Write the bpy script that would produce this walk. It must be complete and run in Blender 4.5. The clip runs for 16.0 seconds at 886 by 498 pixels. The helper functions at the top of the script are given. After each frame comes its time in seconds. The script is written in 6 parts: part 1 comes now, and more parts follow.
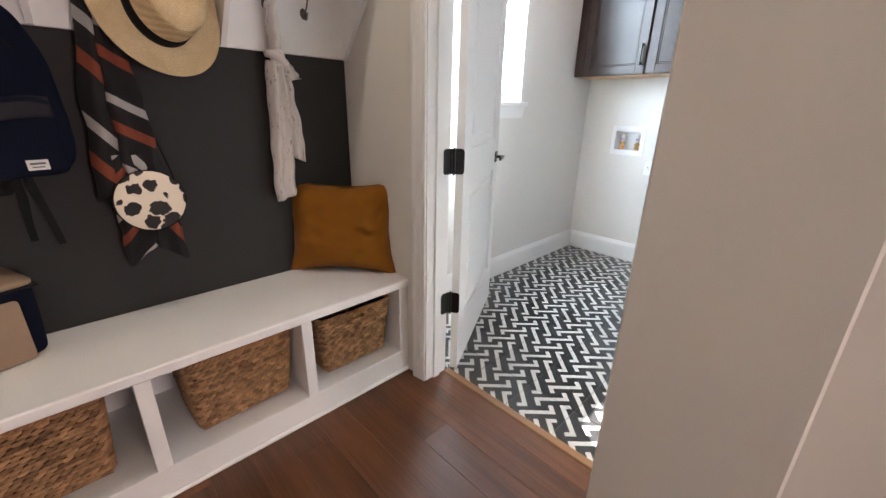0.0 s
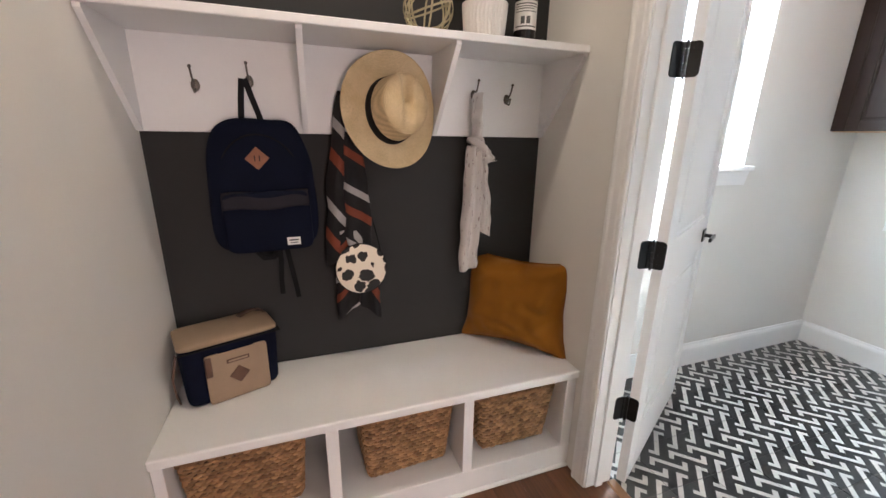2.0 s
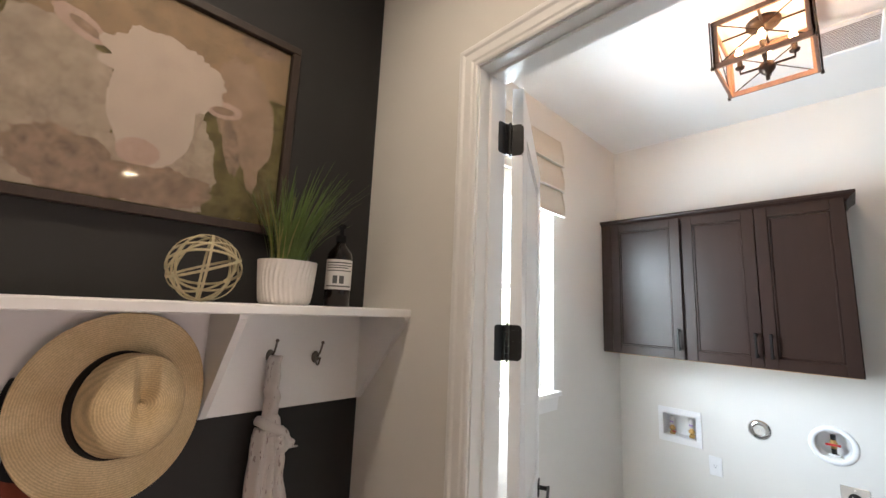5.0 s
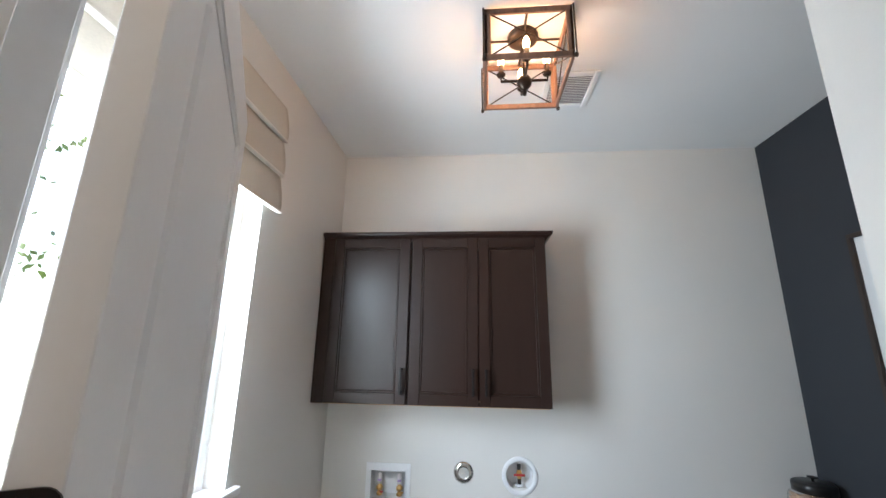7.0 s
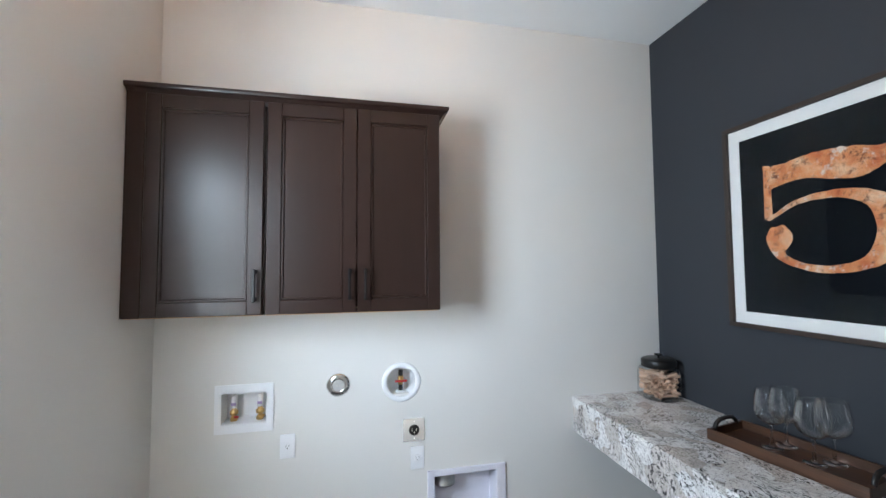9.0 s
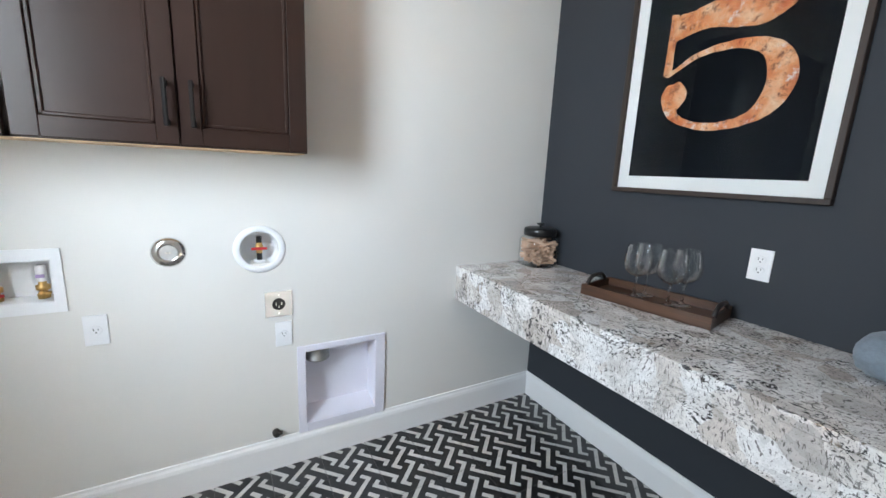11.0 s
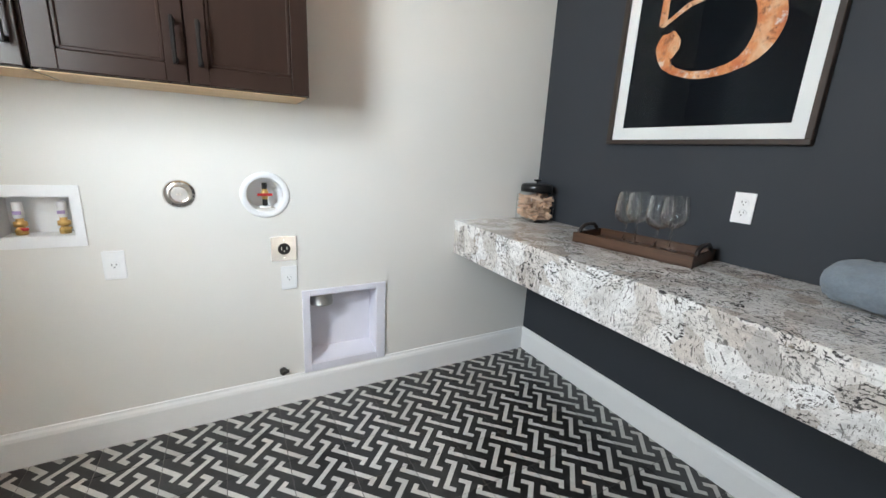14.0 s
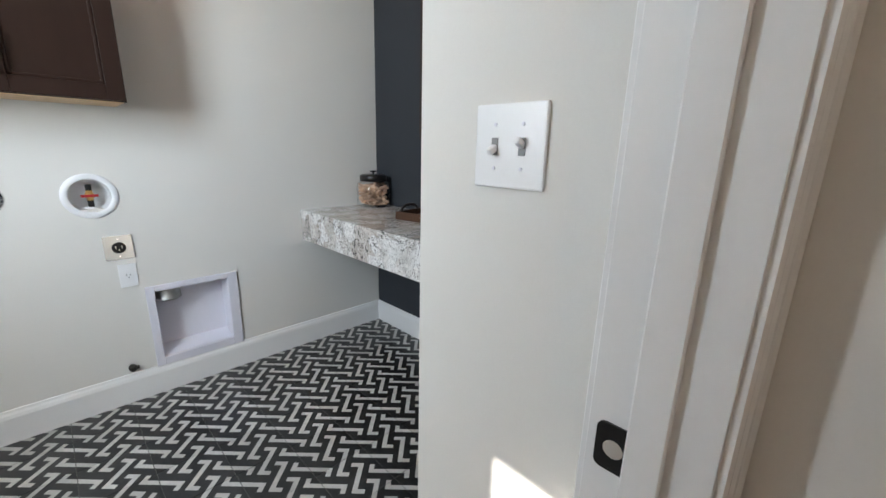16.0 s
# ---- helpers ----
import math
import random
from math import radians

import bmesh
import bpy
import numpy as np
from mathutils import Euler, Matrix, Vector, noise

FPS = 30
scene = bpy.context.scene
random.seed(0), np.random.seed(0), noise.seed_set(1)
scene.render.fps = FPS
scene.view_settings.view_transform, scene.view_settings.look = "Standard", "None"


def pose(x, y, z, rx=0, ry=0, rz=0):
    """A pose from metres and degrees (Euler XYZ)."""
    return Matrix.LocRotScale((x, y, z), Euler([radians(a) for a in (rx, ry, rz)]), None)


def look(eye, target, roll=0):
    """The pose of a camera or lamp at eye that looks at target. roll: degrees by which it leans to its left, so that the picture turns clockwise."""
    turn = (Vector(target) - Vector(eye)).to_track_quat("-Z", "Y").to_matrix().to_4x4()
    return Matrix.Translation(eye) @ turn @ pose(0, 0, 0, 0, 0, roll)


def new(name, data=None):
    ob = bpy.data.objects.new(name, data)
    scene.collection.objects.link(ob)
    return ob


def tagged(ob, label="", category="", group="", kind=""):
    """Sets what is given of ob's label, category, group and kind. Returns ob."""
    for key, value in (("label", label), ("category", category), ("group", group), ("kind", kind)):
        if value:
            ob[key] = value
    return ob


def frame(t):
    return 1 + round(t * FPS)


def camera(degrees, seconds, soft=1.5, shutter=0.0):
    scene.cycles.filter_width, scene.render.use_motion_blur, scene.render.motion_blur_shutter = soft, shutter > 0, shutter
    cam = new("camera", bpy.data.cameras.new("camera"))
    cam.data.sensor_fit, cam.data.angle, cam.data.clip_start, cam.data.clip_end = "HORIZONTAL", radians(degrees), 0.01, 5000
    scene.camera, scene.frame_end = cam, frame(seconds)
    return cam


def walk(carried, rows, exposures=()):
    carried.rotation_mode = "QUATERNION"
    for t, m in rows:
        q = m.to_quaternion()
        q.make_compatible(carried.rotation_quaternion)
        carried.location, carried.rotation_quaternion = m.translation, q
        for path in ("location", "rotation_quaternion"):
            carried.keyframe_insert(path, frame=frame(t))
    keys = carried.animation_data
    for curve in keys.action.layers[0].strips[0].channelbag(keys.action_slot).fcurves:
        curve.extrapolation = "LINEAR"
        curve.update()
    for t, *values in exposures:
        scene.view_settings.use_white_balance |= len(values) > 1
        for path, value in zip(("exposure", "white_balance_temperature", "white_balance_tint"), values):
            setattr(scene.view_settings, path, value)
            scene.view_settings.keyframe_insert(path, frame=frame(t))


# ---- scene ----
cam = camera(97.4, 16.0)
PATH = [
    (0, (1.678, 0.653, 1.192), (0.333, 1.973, 0.52), 1.2),
    (0.5, (1.608, 0.653, 1.197), (-0.005, 1.598, 0.487), 1.2),
    (1, (1.598, 0.664, 1.201), (-0.132, 1.382, 0.5), 1.2),
    (1.5, (1.583, 0.666, 1.269), (-0.189, 1.32, 0.613), 1.1),
    (2, (1.561, 0.665, 1.384), (-0.253, 1.305, 0.834), 0.9),
    (2.5, (1.55, 0.655, 1.508), (-0.306, 1.307, 1.147), 0.9),
    (3, (1.547, 0.638, 1.617), (-0.323, 1.331, 1.477), 1.1),
    (3.2, (1.551, 0.63, 1.655), (-0.316, 1.344, 1.585), 1.2),
    (5.3, (1.198, 0.949, 1.716), (-0.075, 2.451, 2.066), 2.7),
    (5.5, (1.143, 1.02, 1.717), (0.002, 2.62, 2.09), 2.8),
    (6, (0.959, 1.209, 1.743), (0.196, 3.008, 2.167), 2.4),
    (6.5, (0.875, 1.365, 1.761), (0.451, 3.267, 2.206), 1.6),
    (7, (0.890, 1.536, 1.778), (0.721, 3.472, 2.252), 0.9),
    (7.5, (0.899, 1.684, 1.812), (0.892, 3.632, 2.264), 0.4),
    (8, (0.912, 1.808, 1.768), (1.037, 3.772, 2.12), 0.1),
    (8.5, (0.911, 1.879, 1.705), (1.177, 3.848, 1.933), -0.2),
    (9, (0.907, 1.94, 1.65), (1.333, 3.891, 1.749), -0.4),
    (9.5, (0.925, 1.997, 1.601), (1.507, 3.91, 1.55), -0.4),
    (10, (0.962, 2.065, 1.533), (1.672, 3.927, 1.36), -0.0),
    (10.2, (0.972, 2.105, 1.512), (1.733, 3.941, 1.283), 0.6),
    (12.3, (1.042, 2.306, 1.286), (2.242, 3.825, 0.782), 3.7),
    (12.5, (1.039, 2.313, 1.283), (2.249, 3.82, 0.769), 3.7),
    (13, (1.029, 2.296, 1.274), (2.194, 3.839, 0.764), 3.5),
    (13.5, (1.015, 2.225, 1.272), (2.067, 3.853, 0.777), 3.2),
    (14, (0.994, 2.109, 1.282), (1.935, 3.808, 0.801), 2.9),
    (14.5, (0.965, 1.948, 1.244), (1.818, 3.706, 0.819), 2.3),
    (15, (0.974, 1.838, 1.306), (1.849, 3.572, 0.828), 2.0),
    (15.5, (0.964, 1.712, 1.301), (2.082, 3.299, 0.818), 1.6),
    (16, (1.004, 1.633, 1.296), (2.385, 2.995, 0.808), 1.4),
]
walk(cam, [(t, look(eye, target, roll)) for t, eye, target, roll in PATH],
     [(0.0, 3.38, 6050, 10), (1.0, 3.60, 6050, 10), (2.0, 3.45, 6050, 10), (3.0, 3.32, 6100, 10), (4.2, 3.10, 6250, 10), (5.5, 2.78, 6350, 10), (6.0, 2.52, 6350, 10), (6.5, 2.35, 6250, 10), (8.0, 2.28, 6050, 10), (9.0, 2.64, 6050, 10), (10.0, 2.92, 6150, 10), (12.5, 2.85, 6550, 10), (13.5, 2.85, 6750, 10), (14.5, 2.98, 6650, 10), (15.5, 2.75, 6600, 10), (16.0, 2.48, 6500, 10)])


# ---- world, sun and large lights ----
SUN = Vector((1.0, -0.62, -1.066)).normalized()
world = bpy.data.worlds.new("sky")
scene.world = world
world.use_nodes = True
wn = world.node_tree
sky = wn.nodes.new("ShaderNodeTexSky")
sky.sky_type = "NISHITA"
sky.sun_disc = False
sky.sun_elevation = math.asin(-SUN.z)
sky.sun_rotation = math.atan2(-SUN.x, -SUN.y)
wn.links.new(sky.outputs[0], wn.nodes["Background"].inputs[0])
wn.nodes["Background"].inputs[1].default_value = 0.07


def lamp(name, kind, m, energy, color, **sizes):
    data = bpy.data.lights.new(name, kind)
    data.energy, data.color = energy, color
    for key, value in sizes.items():
        if key == "size":
            data.size = value
        elif key == "size_y":
            data.shape, data.size_y = "RECTANGLE", value
        elif key == "radius":
            data.shadow_soft_size = value
        elif key == "angle":
            data.angle = value
        elif key == "spot":
            data.spot_size, data.spot_blend = value, 0.6
    ob = new(name, data)
    ob.matrix_world = m
    return ob


lamp("sun", "SUN", look((0, 0, 0), SUN), 5.0, (1.0, 0.94, 0.84), angle=radians(0.5))
# the sky's light in the laundry window
lamp("window_light", "AREA", look((-0.185, 2.617, 1.80), (1.0, 2.617, 1.55)), 14, (0.79, 0.905, 1.0), size=0.74, size_y=1.04)
# unseen warm fill lamp, added at the hall's end to brighten the mudroom
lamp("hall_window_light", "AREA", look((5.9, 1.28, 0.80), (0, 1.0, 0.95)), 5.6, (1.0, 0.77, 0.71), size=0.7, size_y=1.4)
# an unseen spot added over the mudroom floor for warm fill from above
lamp("mudroom_downlight", "SPOT", look((0.74, 0.92, 3.035), (0.74, 0.92, 0)), 0.40, (1.0, 0.76, 0.62), radius=0.05, spot=radians(165))

# ---- materials ----
def tex_coord(nt, obj=True):
    return nt.nodes.new("ShaderNodeTexCoord").outputs["Object"]


def mix_rgb(nt, fac, a, b, mode="MIX"):
    n = nt.nodes.new("ShaderNodeMix")
    n.data_type, n.blend_type = "RGBA", mode
    for sock, v in ((n.inputs["Factor"], fac), (n.inputs["A"], a), (n.inputs["B"], b)):
        if hasattr(v, "node"):
            nt.links.new(v, sock)
        else:
            sock.default_value = (*v, 1) if isinstance(v, tuple) else v
    return n.outputs["Result"]


def noise_tex(nt, vec, scale, detail=4, rough=0.55, stretch=None):
    n = nt.nodes.new("ShaderNodeTexNoise")
    n.inputs["Scale"].default_value, n.inputs["Detail"].default_value, n.inputs["Roughness"].default_value = scale, detail, rough
    if stretch:
        mp = nt.nodes.new("ShaderNodeMapping")
        mp.inputs["Scale"].default_value = stretch
        nt.links.new(vec, mp.inputs[0])
        vec = mp.outputs[0]
    nt.links.new(vec, n.inputs["Vector"])
    return n.outputs["Fac"]


def ramp(nt, fac, *stops):
    n = nt.nodes.new("ShaderNodeValToRGB")
    els = n.color_ramp.elements
    while len(els) < len(stops):
        els.new(0.5)
    for e, (p, c) in zip(els, stops):
        e.position, e.color = p, (*c, 1) if isinstance(c, tuple) else (c, c, c, 1)
    nt.links.new(fac, n.inputs[0])
    return n.outputs[0]


def bump(nt, bsdf, height, strength=0.2, distance=0.002):
    b = nt.nodes.new("ShaderNodeBump")
    b.inputs["Strength"].default_value, b.inputs["Distance"].default_value = strength, distance
    nt.links.new(height, b.inputs["Height"])
    nt.links.new(b.outputs[0], bsdf.inputs["Normal"])


def material(name, color, rough=0.6, metal=0.0, var=0.08, scale=3.0, fine=120.0, relief=0.15, stretch=None, sheen=0.0, coat=0.0, spread=0.0, spec=0.5, gloss_var=0.07):
    """A painted, woven, moulded or metal surface: cloudy tone, fine grain in tone, gloss and relief."""
    m = bpy.data.materials.new(name)
    m.use_nodes = True
    nt = m.node_tree
    b = nt.nodes["Principled BSDF"]
    vec = tex_coord(nt)
    big, small = noise_tex(nt, vec, scale, 3, stretch=stretch), noise_tex(nt, vec, fine, 3, stretch=stretch)
    lo, hi = tuple(max(0.0, c * (1 - var)) for c in color), tuple(min(1.0, c * (1 + var)) for c in color)
    col = ramp(nt, big, (0.3, lo), (0.7, hi))
    col = mix_rgb(nt, 0.35, col, ramp(nt, small, (0.3, lo), (0.7, hi)))
    if spread:
        info = nt.nodes.new("ShaderNodeObjectInfo")
        col = mix_rgb(nt, 1.0, col, ramp(nt, info.outputs["Random"], (0.0, 1 - spread), (1.0, 1 + spread)), "MULTIPLY")
    nt.links.new(col, b.inputs["Base Color"])
    r = nt.nodes.new("ShaderNodeMapRange")
    r.inputs["To Min"].default_value, r.inputs["To Max"].default_value = max(0.02, rough - gloss_var), min(1, rough + gloss_var)
    nt.links.new(big, r.inputs["Value"])
    nt.links.new(r.outputs[0], b.inputs["Roughness"])
    b.inputs["Metallic"].default_value = metal
    b.inputs["Sheen Weight"].default_value = sheen
    b.inputs["Coat Weight"].default_value = coat
    b.inputs["Specular IOR Level"].default_value = spec
    if relief:
        bump(nt, b, small, relief, 0.001)
    return m


def wood(name, dark, light, rough=0.4, axis=0, scale=1.0, spread=0.0, relief=0.12):
    """Wood with grain along an axis: long streaks, pores and slow changes of tone."""
    m = bpy.data.materials.new(name)
    m.use_nodes = True
    nt = m.node_tree
    b = nt.nodes["Principled BSDF"]
    vec = tex_coord(nt)
    if spread:
        info = nt.nodes.new("ShaderNodeObjectInfo")
        add = nt.nodes.new("ShaderNodeVectorMath")
        add.operation = "MULTIPLY_ADD"
        add.inputs[1].default_value = (1, 1, 1)
        sc = nt.nodes.new("ShaderNodeVectorMath")
        sc.operation = "SCALE"
        sc.inputs[0].default_value = (7, 13, 5)
        nt.links.new(info.outputs["Random"], sc.inputs["Scale"])
        nt.links.new(vec, add.inputs[0])
        nt.links.new(sc.outputs[0], add.inputs[2])
        vec = add.outputs[0]
    st = [22 * scale, 22 * scale, 22 * scale]
    st[axis] = 1.3 * scale
    fi = [160 * scale, 160 * scale, 160 * scale]
    fi[axis] = 5 * scale
    streak = noise_tex(nt, vec, 1.0, 5, 0.6, tuple(st))
    pore = noise_tex(nt, vec, 1.0, 3, 0.6, tuple(fi))
    slow = noise_tex(nt, vec, 1.6 * scale, 2)
    mid = tuple((a + c) / 2 for a, c in zip(dark, light))
    col = ramp(nt, streak, (0.28, dark), (0.5, mid), (0.74, light))
    col = mix_rgb(nt, 0.25, col, ramp(nt, pore, (0.35, dark), (0.6, light)))
    col = mix_rgb(nt, 1.0, col, ramp(nt, slow, (0.25, 0.82), (0.75, 1.12)), "MULTIPLY")
    if spread:
        col = mix_rgb(nt, 1.0, col, ramp(nt, info.outputs["Random"], (0.0, 1 - spread), (1.0, 1 + spread)), "MULTIPLY")
    nt.links.new(col, b.inputs["Base Color"])
    r = nt.nodes.new("ShaderNodeMapRange")
    r.inputs["To Min"].default_value, r.inputs["To Max"].default_value = rough - 0.06, rough + 0.1
    nt.links.new(streak, r.inputs["Value"])
    nt.links.new(r.outputs[0], b.inputs["Roughness"])
    bump(nt, b, pore, relief, 0.0008)
    return m


def glass(name, start=0.5, least=0.03):
    """Thin clear glass: see-through, with a gloss that grows towards grazing angles."""
    m = bpy.data.materials.new(name)
    m.use_nodes = True
    nt = m.node_tree
    nt.nodes.remove(nt.nodes["Principled BSDF"])
    clear, gloss, fres, mix = (nt.nodes.new(k) for k in ("ShaderNodeBsdfTransparent", "ShaderNodeBsdfGlossy", "ShaderNodeLayerWeight", "ShaderNodeMixShader"))
    clear.inputs[0].default_value = (0.97, 0.98, 0.98, 1)
    gloss.inputs["Roughness"].default_value = 0.02
    rim = nt.nodes.new("ShaderNodeMapRange")
    rim.inputs["From Min"].default_value, rim.inputs["From Max"].default_value = start, 1.0
    rim.inputs["To Min"].default_value, rim.inputs["To Max"].default_value = least, 0.9
    nt.links.new(fres.outputs["Facing"], rim.inputs["Value"])
    nt.links.new(rim.outputs[0], mix.inputs[0])
    nt.links.new(clear.outputs[0], mix.inputs[1])
    nt.links.new(gloss.outputs[0], mix.inputs[2])
    nt.links.new(mix.outputs[0], nt.nodes["Material Output"].inputs[0])
    return m


def granite(name):
    """Pale granite: cream ground, grey clouds, drifting dark flecks, some brown and black patches."""
    m = bpy.data.materials.new(name)
    m.use_nodes = True
    nt = m.node_tree
    b = nt.nodes["Principled BSDF"]
    vec = tex_coord(nt)
    warp = nt.nodes.new("ShaderNodeTexNoise")
    warp.inputs["Scale"].default_value, warp.inputs["Detail"].default_value = 3.5, 3
    nt.links.new(vec, warp.inputs["Vector"])
    add = nt.nodes.new("ShaderNodeVectorMath")
    add.operation = "MULTIPLY_ADD"
    add.inputs[1].default_value = (0.22, 0.22, 0.22)
    nt.links.new(warp.outputs["Color"], add.inputs[0])
    nt.links.new(vec, add.inputs[2])
    v2 = add.outputs[0]
    vor = nt.nodes.new("ShaderNodeTexVoronoi")
    vor.inputs["Scale"].default_value = 13
    nt.links.new(v2, vor.inputs["Vector"])
    cell = nt.nodes.new("ShaderNodeSeparateColor")
    nt.links.new(vor.outputs["Color"], cell.inputs[0])
    # large crystals: white, cream, tan and grey
    col = ramp(nt, cell.outputs[0], (0.0, (0.50, 0.475, 0.455)), (0.14, (0.58, 0.53, 0.49)), (0.30, (0.68, 0.645, 0.615)), (0.55, (0.78, 0.765, 0.75)), (1.0, (0.80, 0.80, 0.80)))
    cloud = ramp(nt, noise_tex(nt, v2, 9, 5, 0.65), (0.30, (0.62, 0.60, 0.58)), (0.52, (1.0, 0.99, 0.98)), (0.75, (1.05, 1.04, 1.03)))
    col = mix_rgb(nt, 0.8, col, cloud, "MULTIPLY")
    grain = nt.nodes.new("ShaderNodeTexVoronoi")
    grain.inputs["Scale"].default_value = 85
    nt.links.new(v2, grain.inputs["Vector"])
    col = mix_rgb(nt, 0.55, col, ramp(nt, grain.outputs["Color"], (0.0, 0.62), (0.45, 1.0), (1.0, 1.12)), "MULTIPLY")
    # dark flecks, thick in some crystals and thin in others
    zone = ramp(nt, cell.outputs[1], (0.30, 1.0), (0.70, 0.10))
    fleck = ramp(nt, noise_tex(nt, v2, 1.0, 4, 0.62, (120, 60, 105)), (0.540, 0.0), (0.565, 1.0))
    col = mix_rgb(nt, mix_rgb(nt, 1.0, fleck, zone, "MULTIPLY"), col, (0.055, 0.050, 0.050))
    thin = ramp(nt, noise_tex(nt, v2, 1.0, 3, 0.6, (95, 170, 60)), (0.590, 0.0), (0.612, 1.0))
    col = mix_rgb(nt, mix_rgb(nt, 0.85, (0, 0, 0), thin), col, (0.10, 0.090, 0.085))
    grit = ramp(nt, noise_tex(nt, vec, 230, 3, 0.7), (0.58, 0.0), (0.64, 1.0))
    col = mix_rgb(nt, mix_rgb(nt, 0.7, (0, 0, 0), grit), col, (0.26, 0.24, 0.23))
    patch = ramp(nt, noise_tex(nt, v2, 8.5, 5, 0.7), (0.63, 0.0), (0.66, 1.0))
    col = mix_rgb(nt, mix_rgb(nt, 0.85, (0, 0, 0), patch), col, ramp(nt, noise_tex(nt, vec, 70, 3), (0.4, (0.030, 0.028, 0.026)), (0.6, (0.30, 0.24, 0.19))))
    nt.links.new(col, b.inputs["Base Color"])
    b.inputs["Roughness"].default_value = 0.13
    b.inputs["Coat Weight"].default_value = 0.3
    return m


PAINT = material("greige_wall_paint", (0.72, 0.70, 0.665), 0.75, var=0.025, scale=1.5, fine=260, relief=0.10)
DARK = material("charcoal_wall_paint", (0.031, 0.0305, 0.0305), 0.7, var=0.06, scale=1.5, fine=260, relief=0.10, spec=0.25)
SLATE = material("slate_blue_wall_paint", (0.034, 0.038, 0.045), 0.68, var=0.05, scale=1.5, fine=260, relief=0.10, spec=0.3)
CEILING = material("white_ceiling_paint", (0.82, 0.82, 0.81), 0.85, var=0.02, scale=2, fine=220, relief=0.15)
TRIM = material("white_trim_paint", (0.82, 0.815, 0.81), 0.48, var=0.02, scale=2, fine=90, relief=0.04)
WHITE_PLASTIC = material("white_plastic", (0.82, 0.82, 0.83), 0.3, var=0.02, scale=9, relief=0.02)
LILAC_PLASTIC = material("pale_enamelled_sheet", (0.74, 0.73, 0.80), 0.38, var=0.03, scale=6, relief=0.05)
BLACK_METAL = material("black_metal", (0.0055, 0.005, 0.005), 0.30, 0.0, var=0.2, scale=20, relief=0.05)
CHROME = material("bright_steel", (0.72, 0.71, 0.69), 0.16, 1.0, var=0.06, scale=15, relief=0.02)
STEEL = material("brushed_steel", (0.88, 0.84, 0.76), 0.28, 0.45, var=0.06, scale=1.0, fine=1.0, stretch=(300, 8, 8), relief=0.05)
STEEL_PLATE = material("bright_steel_plate", (0.92, 0.90, 0.86), 0.24, 0.7, var=0.03, scale=6, relief=0.02)
GALV = material("galvanised_duct", (0.45, 0.45, 0.43), 0.42, 1.0, var=0.15, scale=25, relief=0.1)
BRASS = material("brass", (0.62, 0.40, 0.15), 0.3, 1.0, var=0.12, scale=40, relief=0.05)
RED = material("red_handle", (0.45, 0.03, 0.03), 0.4, var=0.05, relief=0.03)
ESPRESSO = material("espresso_stained_maple", (0.0205, 0.0090, 0.0062), 0.33, var=0.16, scale=1.0, fine=3.0, stretch=(16, 16, 1.6), relief=0.0, spec=0.38, gloss_var=0.012)
MAPLE = wood("raw_maple", (0.60, 0.39, 0.20), (0.78, 0.55, 0.33), 0.5, 0, 0.8)
FLOOR_WOOD = wood("walnut_floor_boards", (0.050, 0.018, 0.007), (0.180, 0.072, 0.029), 0.36, 0, 0.7, 0.16)
STRIP_WOOD = wood("oak_threshold_strip", (0.22, 0.11, 0.05), (0.36, 0.19, 0.09), 0.35, 0, 1.0)
TRAY_WOOD = wood("stained_tray_wood", (0.012, 0.0055, 0.003), (0.095, 0.040, 0.017), 0.40, 1, 1.0)
FRAME_WOOD = wood("dark_frame_wood", (0.016, 0.009, 0.006), (0.040, 0.022, 0.014), 0.55, 2, 1.6)
TILE_BLACK = material("charcoal_cement_tile", (0.021, 0.0205, 0.021), 0.30, var=0.55, scale=9, fine=70, relief=0.06, spread=0.3, spec=0.6)
TILE_WHITE = material("chalk_cement_tile", (0.54, 0.525, 0.50), 0.32, var=0.13, scale=9, fine=70, relief=0.06, spread=0.08)
GROUT = material("grey_grout", (0.11, 0.105, 0.10), 0.85, var=0.15, scale=6, fine=300, relief=0.4)
GRANITE = granite("pale_flecked_granite")
GLASS = glass("clear_glass")
PICTURE_GLASS = glass("low_glare_picture_glass", 0.62, 0.012)
THIN_GLASS = glass("thin_blown_glass", 0.12)
CRYSTAL = bpy.data.materials.new("blown_crystal")
CRYSTAL.use_nodes = True
cb = CRYSTAL.node_tree.nodes["Principled BSDF"]
cb.inputs["Base Color"].default_value = (0.97, 0.98, 0.98, 1)
cb.inputs["Transmission Weight"].default_value = 1.0
cb.inputs["Roughness"].default_value = 0.02
cb.inputs["IOR"].default_value = 1.48
DARK_VOID = material("dark_cavity", (0.01, 0.01, 0.01), 0.9, relief=0)

# ---- mesh helpers ----
def box(bm, lo, hi, bevel=0.0, m=None, seg=1):
    r = bmesh.ops.create_cube(bm, size=1.0)
    vs = r["verts"]
    size = [max(1e-4, b - a) for a, b in zip(lo, hi)]
    mid = [(a + b) / 2 for a, b in zip(lo, hi)]
    for v in vs:
        v.co = Vector((v.co.x * size[0] + mid[0], v.co.y * size[1] + mid[1], v.co.z * size[2] + mid[2]))
    if bevel:
        es = list({e for v in vs for e in v.link_edges})
        out = bmesh.ops.bevel(bm, geom=es, offset=min(bevel, min(size) * 0.45), segments=seg, affect="EDGES", profile=0.6)
        vs = list({v for f in out["faces"] for v in f.verts} | {v for v in vs if v.is_valid})
    if m is not None:
        for v in vs:
            v.co = m @ v.co
    return vs


